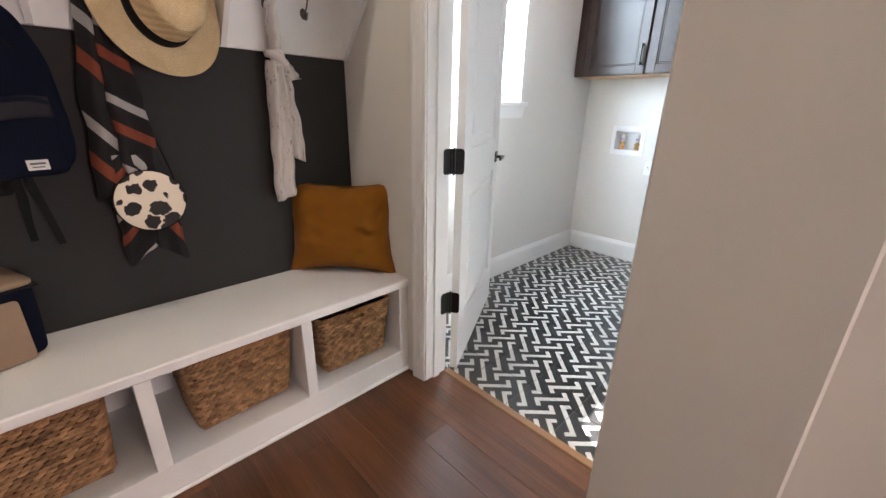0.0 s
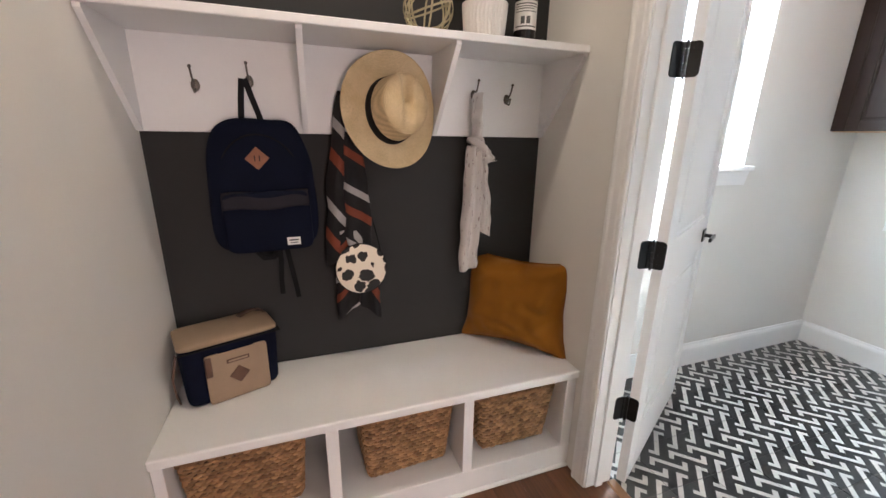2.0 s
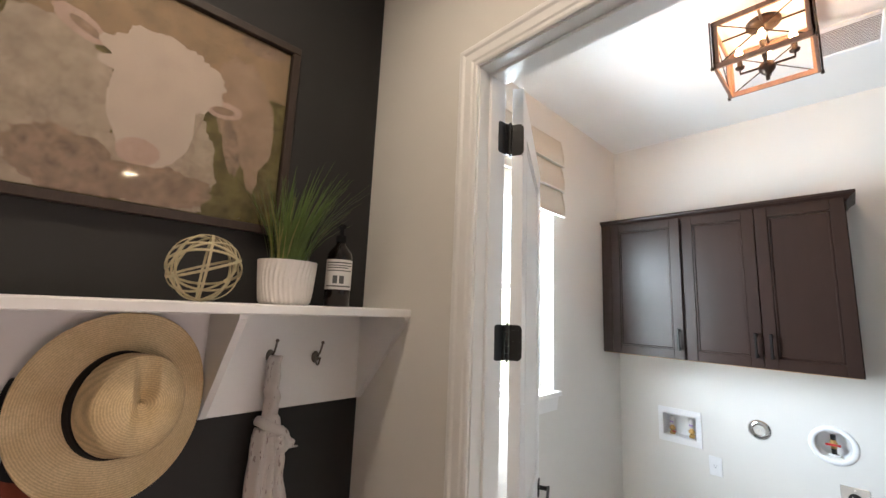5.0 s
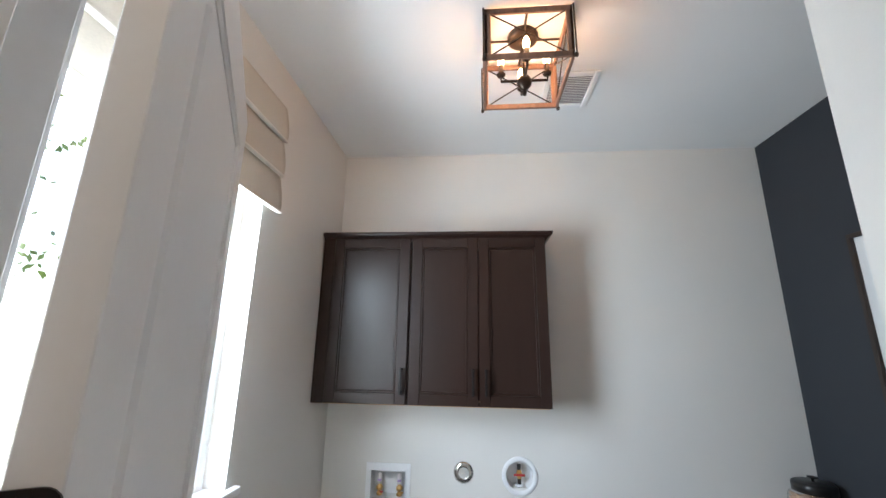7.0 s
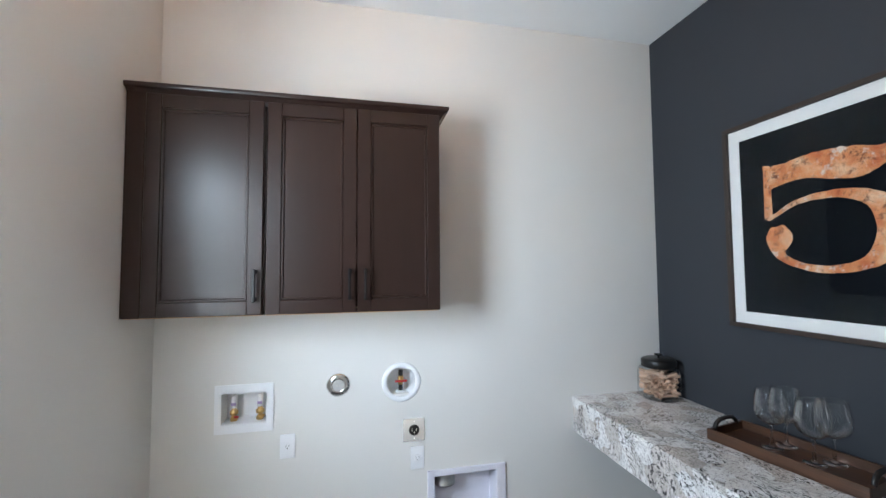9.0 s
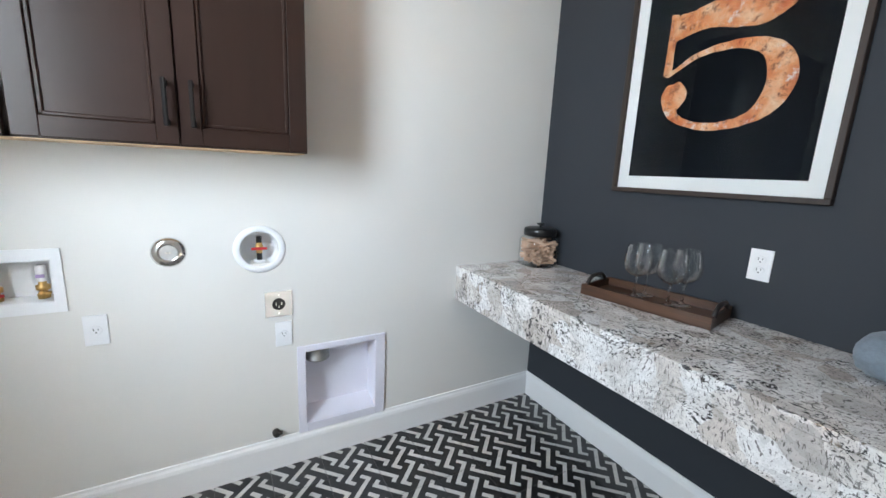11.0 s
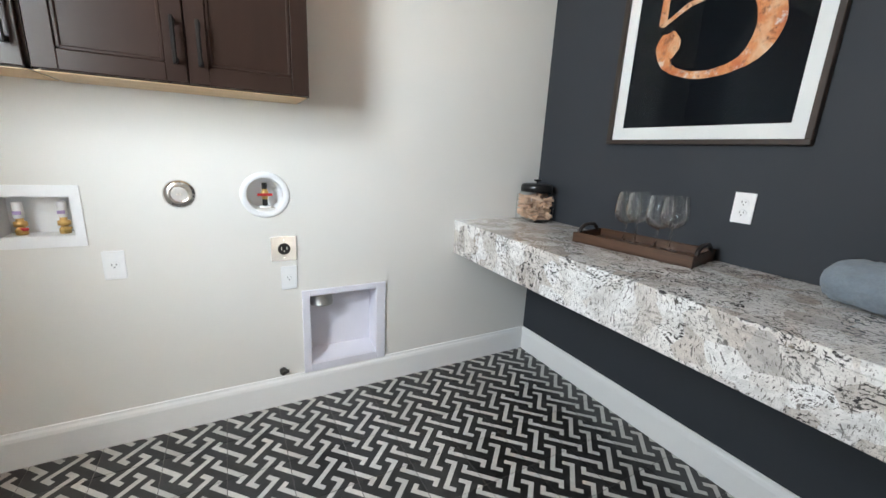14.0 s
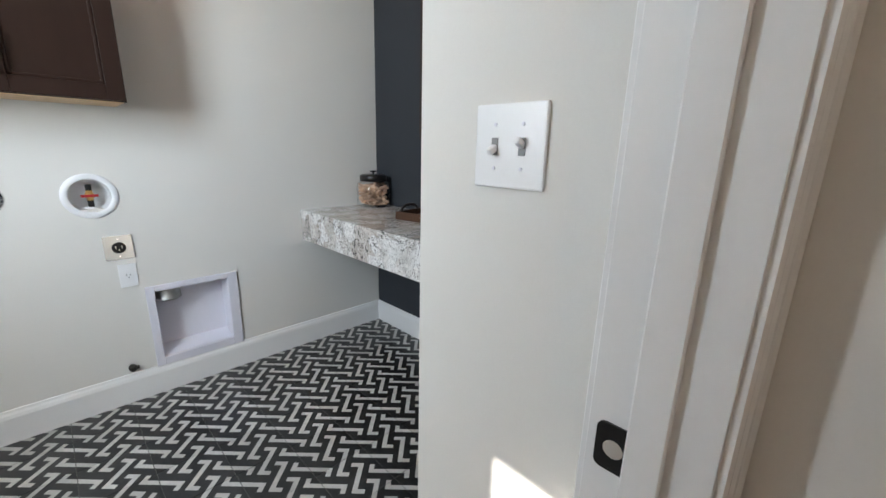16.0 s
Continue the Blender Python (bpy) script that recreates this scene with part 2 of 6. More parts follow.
def tube(bm, pts, r, n=8, closed=False, r_end=None):
    """A round bar along a line of points; the radius may taper to r_end."""
    pts = [Vector(p) for p in pts]
    rings = []
    for i, p in enumerate(pts):
        a = pts[i - 1] if i or closed else p
        c = pts[(i + 1) % len(pts)] if i < len(pts) - 1 or closed else p
        d = (c - a).normalized()
        u = d.orthogonal().normalized() if not rings else (prev - d * prev.dot(d)).normalized()
        prev = u
        w = d.cross(u)
        rad = r if r_end is None else r + (r_end - r) * i / max(1, len(pts) - 1)
        rings.append([bm.verts.new(p + rad * (math.cos(k * 2 * math.pi / n) * u + math.sin(k * 2 * math.pi / n) * w)) for k in range(n)])
    for i in range(len(rings) if closed else len(rings) - 1):
        a, b = rings[i], rings[(i + 1) % len(rings)]
        for k in range(n):
            bm.faces.new((a[k], a[(k + 1) % n], b[(k + 1) % n], b[k]))
    if not closed:
        bm.faces.new(rings[0][::-1])
        bm.faces.new(rings[-1])
    return [v for ring in rings for v in ring]


def lathe(bm, profile, n=32, m=None, caps=False):
    """A turned body: (radius, height) pairs round the z axis."""
    rings = []
    for r, z in profile:
        rings.append([bm.verts.new((max(r, 1e-4) * math.cos(k * 2 * math.pi / n), max(r, 1e-4) * math.sin(k * 2 * math.pi / n), z)) for k in range(n)])
    for a, b in zip(rings, rings[1:]):
        for k in range(n):
            bm.faces.new((a[k], a[(k + 1) % n], b[(k + 1) % n], b[k]))
    if caps:
        bm.faces.new(rings[0][::-1])
        bm.faces.new(rings[-1])
    vs = [v for ring in rings for v in ring]
    if m is not None:
        for v in vs:
            v.co = m @ v.co
    return vs


def grid_sheet(bm, nu, nv, f, closed_u=False):
    """A sheet of nu by nv points from a function of (0..1, 0..1)."""
    vs = [[bm.verts.new(f(i / (nu if closed_u else nu - 1), j / (nv - 1))) for j in range(nv)] for i in range(nu)]
    for i in range(nu if closed_u else nu - 1):
        for j in range(nv - 1):
            k = (i + 1) % nu
            bm.faces.new((vs[i][j], vs[k][j], vs[k][j + 1], vs[i][j + 1]))
    return vs


def mesh_of(bm, name, mats, smooth=False):
    bmesh.ops.recalc_face_normals(bm, faces=bm.faces)
    me = bpy.data.meshes.new(name)
    bm.to_mesh(me)
    bm.free()
    for mt in mats if isinstance(mats, (list, tuple)) else [mats]:
        me.materials.append(mt)
    if smooth:
        for p in me.polygons:
            p.use_smooth = True
    return me


def rounded_plate(bm, x0, x1, y0, y1, z0, z1, r, both=True):
    """A thin plate across x with rounded corners on its low-y side, or on both sides."""
    out = []
    for cy, cz, a0, rr in ((y0, z0, 180, r), (y1, z0, 270, r if both else 0.0), (y1, z1, 0, r if both else 0.0), (y0, z1, 90, r)):
        iy, iz = cy + (rr if cy == y0 else -rr), cz + (rr if cz == z0 else -rr)
        for k in range(6 if rr else 1):
            a = radians(a0 + 18 * k)
            out.append((iy + rr * math.cos(a), iz + rr * math.sin(a)))
    lo, hi = [bm.verts.new((x0, y, z)) for y, z in out], [bm.verts.new((x1, y, z)) for y, z in out]
    bm.faces.new(lo[::-1])
    bm.faces.new(hi)
    for k in range(len(out)):
        n = (k + 1) % len(out)
        bm.faces.new((lo[k], lo[n], hi[n], hi[k]))


def part(name, bm, mat, parent=None, label="", smooth=False, m=None):
    """One mesh object, under a thing or a part, from a bmesh."""
    ob = new(name, mesh_of(bm, name, mat, smooth))
    if parent is not None:
        ob.parent = parent
    if m is not None:
        ob.matrix_basis = m
    return tagged(ob, label=label)


def boxes(*specs):
    """A bmesh of boxes: (x0, x1, y0, y1, z0, z1[, bevel])."""
    bm = bmesh.new()
    for s in specs:
        box(bm, (s[0], s[2], s[4]), (s[1], s[3], s[5]), s[6] if len(s) > 6 else 0.0)
    return bm


def thing(name, at, label, category, group=""):
    ob = new(name)
    ob.empty_display_size = 0.05
    ob.matrix_basis = at if isinstance(at, Matrix) else pose(*at)
    return tagged(ob, label, category, group)


def structure(name, bm, mat, label="", category="", smooth=False):
    return tagged(part(name, bm, mat, None, label, smooth), category=category or name.split("_")[0], kind="structure")


# ---- the large structure ----
H = 3.05
NX, NY = 5.95, 4.0
DL, DR, DH = 0.557, 1.397, 2.435          # the doorway
Y0, Y1, Y2, Y3 = 0.17, 1.66, 1.78, 4.0     # niche side, door wall faces, back wall
XR, XJ, YJ = 2.70, 1.468, 2.155            # slate wall, switch wall and its corner
WX = -0.015
WY0, WY1, WZ0, WZ1 = 2.20, 3.033, 1.25, 2.70  # window opening

structure("wall_west_mudroom", boxes((-0.15, 0, -0.05, Y2 - 0.06, 0, H)), DARK, "charcoal painted wall behind the bench", "wall")
structure("wall_west_laundry", boxes((-0.165, WX, Y2 - 0.06, WY0, 0, H), (-0.165, WX, WY1, NY + 0.15, 0, H), (-0.165, WX, WY0, WY1, 0, WZ0), (-0.165, WX, WY0, WY1, WZ1, H)), PAINT, "pale greige wall with a tall window", "wall")
structure("wall_north", boxes((WX, 0.270, Y3, Y3 + 0.12, 0, H), (0.270, 0.480, Y3, Y3 + 0.12, 0, 0.912), (0.270, 0.480, Y3, Y3 + 0.12, 1.063, H),
                              (0.480, 1.30, Y3, Y3 + 0.12, 0, 1.0), (0.480, 1.0585, Y3, Y3 + 0.12, 1.0, 1.13), (1.2015, 1.30, Y3, Y3 + 0.12, 1.0, 1.13), (0.480, 1.30, Y3, Y3 + 0.12, 1.13, H),
                              (1.30, 1.645, Y3, Y3 + 0.12, 0, 0.196), (1.30, 1.645, Y3, Y3 + 0.12, 0.562, H), (1.645, XR, Y3, Y3 + 0.12, 0, H)), PAINT, "pale greige laundry wall with service boxes", "wall")
structure("wall_north_backing", boxes((-0.15, XR + 0.12, Y3 + 0.122, Y3 + 0.20, 0, H)), PAINT, "plain backing of the laundry wall", "wall")
structure("wall_east_laundry", boxes((XR, XR + 0.12, YJ - 0.2, NY + 0.12, 0, H)), SLATE, "slate blue painted accent wall", "wall")
structure("wall_switch", boxes((XJ, XR, Y2, YJ, 0, H, 0.006)), PAINT, "pale greige wall block beside the doorway", "wall")
structure("wall_doorway", boxes((WX, DL - 0.02, Y1, Y2, 0, H), (DR + 0.02, NX, Y1, Y2, 0, H), (DL - 0.02, DR + 0.02, Y1, Y2, DH + 0.02, H)), PAINT, "greige wall with a tall doorway", "wall")
structure("wall_stub", boxes((1.470, 1.730, 1.290, Y1 + 0.001, 0, H, 0.004)), PAINT, "greige wall end between mudroom and hall", "wall")
structure("wall_south", boxes((-0.15, NX, Y0 - 0.12, Y0, 0, H)), PAINT, "greige hall wall beside the bench", "wall")
structure("wall_hall_end", boxes((NX, NX + 0.12, Y0 - 0.12, Y2, 0, H)), PAINT, "plain wall at the hall's far end", "wall")
structure("ceiling", boxes((-0.15, NX + 0.12, Y0 - 0.12, NY + 0.2, H, H + 0.12)), CEILING, "flat white ceiling", "ceiling")
structure("subfloor", boxes((-0.15, NX + 0.12, Y0 - 0.12, NY + 0.2, -0.12, -0.012)), GROUT, "grey grout bed under the floor", "floor")


def profile_run(bm, prof, a, b, out):
    """A moulding: a profile of (depth, height) drawn from a to b along the wall, standing out along out."""
    a, b, out = Vector(a), Vector(b), Vector(out)
    ra = [bm.verts.new(a + out * d + Vector((0, 0, h))) for d, h in prof]
    rb = [bm.verts.new(b + out * d + Vector((0, 0, h))) for d, h in prof]
    n = len(prof)
    for k in range(n):
        bm.faces.new((ra[k], ra[(k + 1) % n], rb[(k + 1) % n], rb[k]))
    bm.faces.new(ra[::-1])
    bm.faces.new(rb)


BASE = [(0, 0), (0.016, 0), (0.016, 0.118), (0.013, 0.132), (0.008, 0.142), (0.006, 0.152), (0, 0.154)]
for nm, a, b, out in (("baseboard_north", (WX + 0.016, Y3, 0), (XR - 0.016, Y3, 0), (0, -1, 0)), ("baseboard_east", (XR, Y3, 0), (XR, YJ, 0), (-1, 0, 0)),
                      ("baseboard_west", (WX, Y2, 0), (WX, Y3, 0), (1, 0, 0)), ("baseboard_switch", (XJ, Y2 + 0.02, 0), (XJ, YJ, 0), (-1, 0, 0)),
                      ("baseboard_south", (0.445, Y0, 0), (NX, Y0, 0), (0, 1, 0)), ("baseboard_hall", (1.730, Y1, 0), (NX, Y1, 0), (0, -1, 0)), ("baseboard_stub", (1.470, 1.274, 0), (1.470, 1.641, 0), (-1, 0, 0)), ("baseboard_stub_end", (1.470, 1.290, 0), (1.730, 1.290, 0), (0, -1, 0))):
    bm = bmesh.new()
    profile_run(bm, BASE, a, b, out)
    structure(nm, bm, TRIM, "white painted baseboard", "baseboard")

# door lining, stops and casings
door_trim = thing("door_trim", (0.966, 1.72, 0), "white painted door lining with moulded casing", "door frame")
door_trim["kind"] = "structure"
inv = pose(-0.966, -1.72, 0)
part("jamb", boxes((DL - 0.02, DL, Y1 - 0.001, Y2 + 0.001, 0, DH, 0.001)), TRIM, door_trim, m=inv)
part("jamb", boxes((DR, DR + 0.02, Y1 - 0.001, Y2 + 0.001, 0, DH, 0.001)), TRIM, door_trim, m=inv)
part("head_jamb", boxes((DL - 0.02, DR + 0.02, Y1 - 0.001, Y2 + 0.001, DH, DH + 0.02, 0.001)), TRIM, door_trim, m=inv)
for nm, s in (("door_stop", (DL, DL + 0.011, 1.700, 1.737, 0, DH - 0.011, 0.002)), ("door_stop", (DR - 0.011, DR, 1.700, 1.737, 0, DH - 0.011, 0.002)), ("door_stop", (DL, DR, 1.700, 1.737, DH - 0.011, DH, 0.002))):
    part(nm, boxes(s), TRIM, door_trim, m=inv)
CASE = [(0, 0), (0.008, 0), (0.011, 0.006), (0.011, 0.016), (0.014, 0.022), (0.015, 0.046), (0.019, 0.054), (0.019, 0.064), (0.016, 0.070), (0, 0.070)]


def casing(face, sign, lo, hi, top):
    """Mitred casing round the doorway on one wall face: profile of (depth, outward)."""
    for side in ("l", "r", "t"):
        bm = bmesh.new()
        ra, rb = [], []
        for d, w in CASE:
            if side == "l":
                pa, pb = (lo - w, 0), (lo - w, top + w)
            elif side == "r":
                pa, pb = (hi + w, 0), (hi + w, top + w)
            else:
                pa, pb = (lo - w, top + w), (hi + w, top + w)
            ra.append(bm.verts.new((pa[0], face + sign * d, pa[1])))
            rb.append(bm.verts.new((pb[0], face + sign * d, pb[1])))
        n = len(CASE)
        for k in range(n):
            bm.faces.new((ra[k], ra[(k + 1) % n], rb[(k + 1) % n], rb[k]))
        bm.faces.new(ra[::-1])
        bm.faces.new(rb)
        part("casing", bm, TRIM, door_trim, "moulded white casing", m=inv)


casing(Y1, -1, DL - 0.005, DR + 0.005, DH + 0.005)
casing(Y2, 1, DL - 0.005, DR + 0.005, DH + 0.005)

# ---- the door, swung into the laundry ----
DOOR_TURN = 119.0
door_1 = thing("door_1", pose(DL + 0.008, Y2 + 0.018, 0, 0, 0, DOOR_TURN), "open white panelled door with black hinges", "door")
door_1["kind"] = "structure"
W, T0, T1 = 0.840, -0.0405, -0.0055
bm = bmesh.new()
STILE, RAILS = 0.115, ((0.012, 0.25), (0.88, 1.04), (2.30, 2.425))
x0, x1 = 0.004, 0.004 + W
box(bm, (x0, T0, 0.012), (x0 + STILE, T1, 2.425), 0.0015)
box(bm, (x1 - STILE, T0, 0.012), (x1, T1, 2.425), 0.0015)
for a, b in RAILS:
    box(bm, (x0 + STILE, T0, a), (x1 - STILE, T1, b), 0.0)
leaf = part("door_leaf", bm, TRIM, door_1)
for a, b in ((0.25, 0.88), (1.04, 2.30)):
    bm = bmesh.new()
    box(bm, (x0 + STILE, T0 + 0.010, a), (x1 - STILE, T1 - 0.010, b))
    box(bm, (x0 + STILE + 0.045, T0 + 0.003, a + 0.045), (x1 - STILE - 0.045, T1 - 0.003, b - 0.045), 0.012)
    for s in (T0, T1):
        for lo, hi in (((x0 + STILE, a), (x0 + STILE + 0.012, b)), ((x1 - STILE - 0.012, a), (x1 - STILE, b)), ((x0 + STILE, a), (x1 - STILE, a + 0.012)), ((x0 + STILE, b - 0.012), (x1 - STILE, b))):
            yy = (s + 0.003, s + 0.013) if s == T0 else (s - 0.013, s - 0.003)
            box(bm, (lo[0], yy[0], lo[1]), (hi[0], yy[1], hi[1]), 0.004)
    part("door_panel", bm, TRIM, door_1)
for z in (0.364, 0.998, 1.626, 2.250):
    bm = bmesh.new()
    rounded_plate(bm, 0.0015, 0.0045, -0.042, -0.005, z - 0.051, z + 0.051, 0.014, False)
    for k, zz in enumerate((-0.04, -0.02, 0.0, 0.02, 0.04)):
        tube(bm, [(0, 0, z + zz - 0.0092), (0, 0, z + zz + 0.0092)], 0.0065, 12)
    tube(bm, [(0, 0, z - 0.056), (0, 0, z + 0.056)], 0.004, 10)
    for dy in (-0.016, -0.032):
        for dz in (-0.033, 0.0, 0.033):
            tube(bm, [(0.0005, dy, z + dz), (0.0016, dy, z + dz)], 0.0035, 8)
    part("hinge_leaf", bm, BLACK_METAL, door_1, "black steel butt hinge")
    bm = bmesh.new()
    rounded_plate(bm, DL - 0.001, DL + 0.0025, Y2 - 0.034, Y2 + 0.004, z - 0.051, z + 0.051, 0.014, False)
    box(bm, (DL - 0.001, Y2 + 0.0015, z - 0.051), (DL + 0.006, Y2 + 0.014, z + 0.051), 0.001)
    part("hinge_plate", bm, BLACK_METAL, door_trim, "black steel butt hinge plate", m=inv)
for side in (T0, T1):
    s = -1 if side == T0 else 1
    h = part("door_handle", boxes((0.737, 0.797, min(side, side + s * 0.007), max(side, side + s * 0.007), 0.914, 0.974, 0.002)), BLACK_METAL, door_1, "black lever handle on a square rose")
    bm = bmesh.new()
    tube(bm, [(0.767, side, 0.944), (0.767, side + s * 0.045, 0.944)], 0.009, 12)
    box(bm, (0.655, side + s * 0.045 - 0.006, 0.934), (0.779, side + s * 0.045 + 0.006, 0.954), 0.003)
    part("lever", bm, BLACK_METAL, h)
bm = bmesh.new()
rounded_plate(bm, DR - 0.0025, DR + 0.001, Y2 - 0.060, Y2 - 0.010, 0.955, 1.013, 0.009)
strike = part("strike_plate", bm, BLACK_METAL, door_trim, "black steel strike plate", m=inv)
bm = bmesh.new()
tube(bm, [(DR - 0.0035, Y2 - 0.030, 0.984), (DR - 0.002, Y2 - 0.030, 0.984)], 0.011, 16)
part("latch_hole", bm, CHROME, strike)

# ---- the window ----
window_1 = thing("window_1", (WX, (WY0 + WY1) / 2, WZ0), "white double-hung window with a painted sill", "window")
window_1["kind"] = "structure"
winv = pose(0, -(WY0 + WY1) / 2, -WZ0)
bm = bmesh.new()
for s in ((-0.15, -0.085, WY0 + 0.0, WY0 + 0.045, WZ0, WZ1), (-0.15, -0.085, WY1 - 0.045, WY1, WZ0, WZ1), (-0.15, -0.085, WY0 + 0.045, WY1 - 0.045, WZ1 - 0.045, WZ1), (-0.15, -0.085, WY0 + 0.045, WY1 - 0.045, WZ0, WZ0 + 0.03)):
    box(bm, (s[0], s[2], s[4]), (s[1], s[3], s[5]), 0.004)
part("window_frame", bm, TRIM, window_1, m=winv)
MID = 1.86
for nm, x, z0, z1 in (("lower_sash", -0.108, WZ0 + 0.03, MID + 0.018), ("upper_sash", -0.130, MID - 0.018, WZ1 - 0.045)):
    a, b = WY0 + 0.045, WY1 - 0.045
    bm = boxes((x, x + 0.02, a, a + 0.04, z0, z1, 0.003), (x, x + 0.02, b - 0.04, b, z0, z1, 0.003), (x, x + 0.02, a + 0.04, b - 0.04, z0, z0 + 0.042, 0.003), (x, x + 0.02, a + 0.04, b - 0.04, z1 - 0.036, z1, 0.003))
    sash = part(nm, bm, TRIM, window_1, m=winv)
    pane = part("pane", boxes((x + 0.008, x + 0.011, a + 0.035, b - 0.035, z0 + 0.035, z1 - 0.03)), GLASS, sash)
    pane.visible_shadow = False
bm = boxes((-0.084, 0.001, WY0 + 0.001, WY1 - 0.001, WZ0 - 0.010, WZ0 + 0.006), (0.001, 0.032, WY0 - 0.05, WY1 + 0.05, WZ0 - 0.022, WZ0 + 0.006, 0.004))
part("window_sill", bm, TRIM, window_1, m=winv)
bm = bmesh.new()
v = [bm.verts.new(p) for p in ((0, WY0 - 0.035, WZ0 - 0.022), (0, WY1 + 0.035, WZ0 - 0.022), (0, WY1 + 0.012, WZ0 - 0.10), (0, WY0 - 0.012, WZ0 - 0.10))]
f = bm.faces.new(v)
ext = bmesh.ops.extrude_face_region(bm, geom=[f])
for q in ext["geom"]:
    if isinstance(q, bmesh.types.BMVert):
        q.co.x += 0.016
part("apron", bm, TRIM, window_1, m=winv)

# ---- mudroom: bench and coat shelf ----
BX = 0.430
bench = thing("storage_bench", (0.215, 0.915, 0), "white painted built-in bench with three open cubbies", "bench")
bi = pose(-0.215, -0.915, 0)
part("seat", boxes((0.001, BX + 0.012, Y0 + 0.001, Y1 - 0.001, 0.447, 0.482, 0.004)), TRIM, bench, "white painted seat board", m=bi)
part("bottom_board", boxes((0.001, BX - 0.004, Y0 + 0.002, Y1 - 0.002, 0.098, 0.116, 0.001)), TRIM, bench, m=bi)
part("base_rail", boxes((BX - 0.02, BX, Y0 + 0.002, Y1 - 0.002, 0.018, 0.1165, 0.002)), TRIM, bench, m=bi)
part("shoe_moulding", boxes((BX - 0.01, BX + 0.010, Y0 + 0.002, Y1 - 0.002, 0.0, 0.018, 0.006)), TRIM, bench, m=bi)
for a, b in ((Y0 + 0.002, 0.204), (0.662, 0.704), (1.159, 1.199), (1.612, Y1 - 0.002)):
    part("upright", boxes((0.003, BX, a, b, 0.1165, 0.447, 0.002)), TRIM, bench, m=bi)
part("back_panel", boxes((0.001, 0.008, Y0 + 0.003, Y1 - 0.003, 0.1165, 0.446)), TRIM, bench, m=bi)

SHX = 0.290
coat_shelf = thing("coat_shelf", (0, 0.915, 1.39), "white painted wall shelf on sloped brackets", "shelf")
ci = pose(0, -0.915, -1.39)
part("shelf_board", boxes((0.001, SHX, Y0 + 0.001, Y1 - 0.001, 1.683, 1.708, 0.003)), TRIM, coat_shelf, m=ci)
part("hook_board", boxes((0.001, 0.018, Y0 + 0.001, Y1 - 0.001, 1.390, 1.683, 0.002)), TRIM, coat_shelf, m=ci)
for a, b in ((Y0 + 0.001, Y0 + 0.018), (0.670, 0.688), (1.153, 1.171), (Y1 - 0.018, Y1 - 0.001)):
    bm = bmesh.new()
    pr = ((0.018, 1.392), (0.028, 1.392), (SHX - 0.012, 1.672), (SHX - 0.012, 1.683), (0.018, 1.683))
    ra = [bm.verts.new((x, a, z)) for x, z in pr]
    rb = [bm.verts.new((x, b, z)) for x, z in pr]
    for k in range(5):
        bm.faces.new((ra[k], ra[(k + 1) % 5], rb[(k + 1) % 5], rb[k]))
    bm.faces.new(ra[::-1])
    bm.faces.new(rb)
    part("bracket", bm, TRIM, coat_shelf, m=ci)

# ---- laundry: wall cabinets ----
CZ0, CZ1, CY = 1.457, 2.380, 3.735


def cabinet_door(unit, x0, x1, handle_x, m):
    y0, y1, z0, z1, r = CY - 0.020, CY - 0.001, CZ0 + 0.003, CZ1 - 0.004, 0.058
    bm = bmesh.new()
    box(bm, (x0, y0, z0), (x0 + r, y1, z1), 0.002)
    box(bm, (x1 - r, y0, z0), (x1, y1, z1), 0.002)
    box(bm, (x0 + r, y0, z0), (x1 - r, y1, z0 + r), 0.002)
    box(bm, (x0 + r, y0, z1 - r), (x1 - r, y1, z1), 0.002)
    d = part("cabinet_door", bm, ESPRESSO, unit, m=m)
    bm = bmesh.new()
    box(bm, (x0 + r - 0.002, y0 + 0.0115, z0 + r - 0.002), (x1 - r + 0.002, y1 - 0.002, z1 - r + 0.002))
    for lo, hi in (((x0 + r, z0 + r), (x0 + r + 0.012, z1 - r)), ((x1 - r - 0.012, z0 + r), (x1 - r, z1 - r)), ((x0 + r, z0 + r), (x1 - r, z0 + r + 0.012)), ((x0 + r, z1 - r - 0.012), (x1 - r, z1 - r))):
        box(bm, (lo[0], y0 + 0.0050, lo[1]), (hi[0], y0 + 0.0130, hi[1]), 0.0030)
    part("door_panel", bm, ESPRESSO, d)
    bm = bmesh.new()
    za, zb = 1.525, 1.640
    for z in (za, zb):
        box(bm, (handle_x - 0.006, y0 - 0.026, z - 0.007), (handle_x + 0.006, y0 + 0.001, z + 0.007), 0.002)
        box(bm, (handle_x - 0.008, y0 - 0.004, z - 0.010), (handle_x + 0.008, y0 + 0.001, z + 0.010), 0.002)
    box(bm, (handle_x - 0.0065, y0 - 0.033, za - 0.012), (handle_x + 0.0065, y0 - 0.021, zb + 0.012), 0.003)
    part("handle", bm, BLACK_METAL, d, "black bar handle")


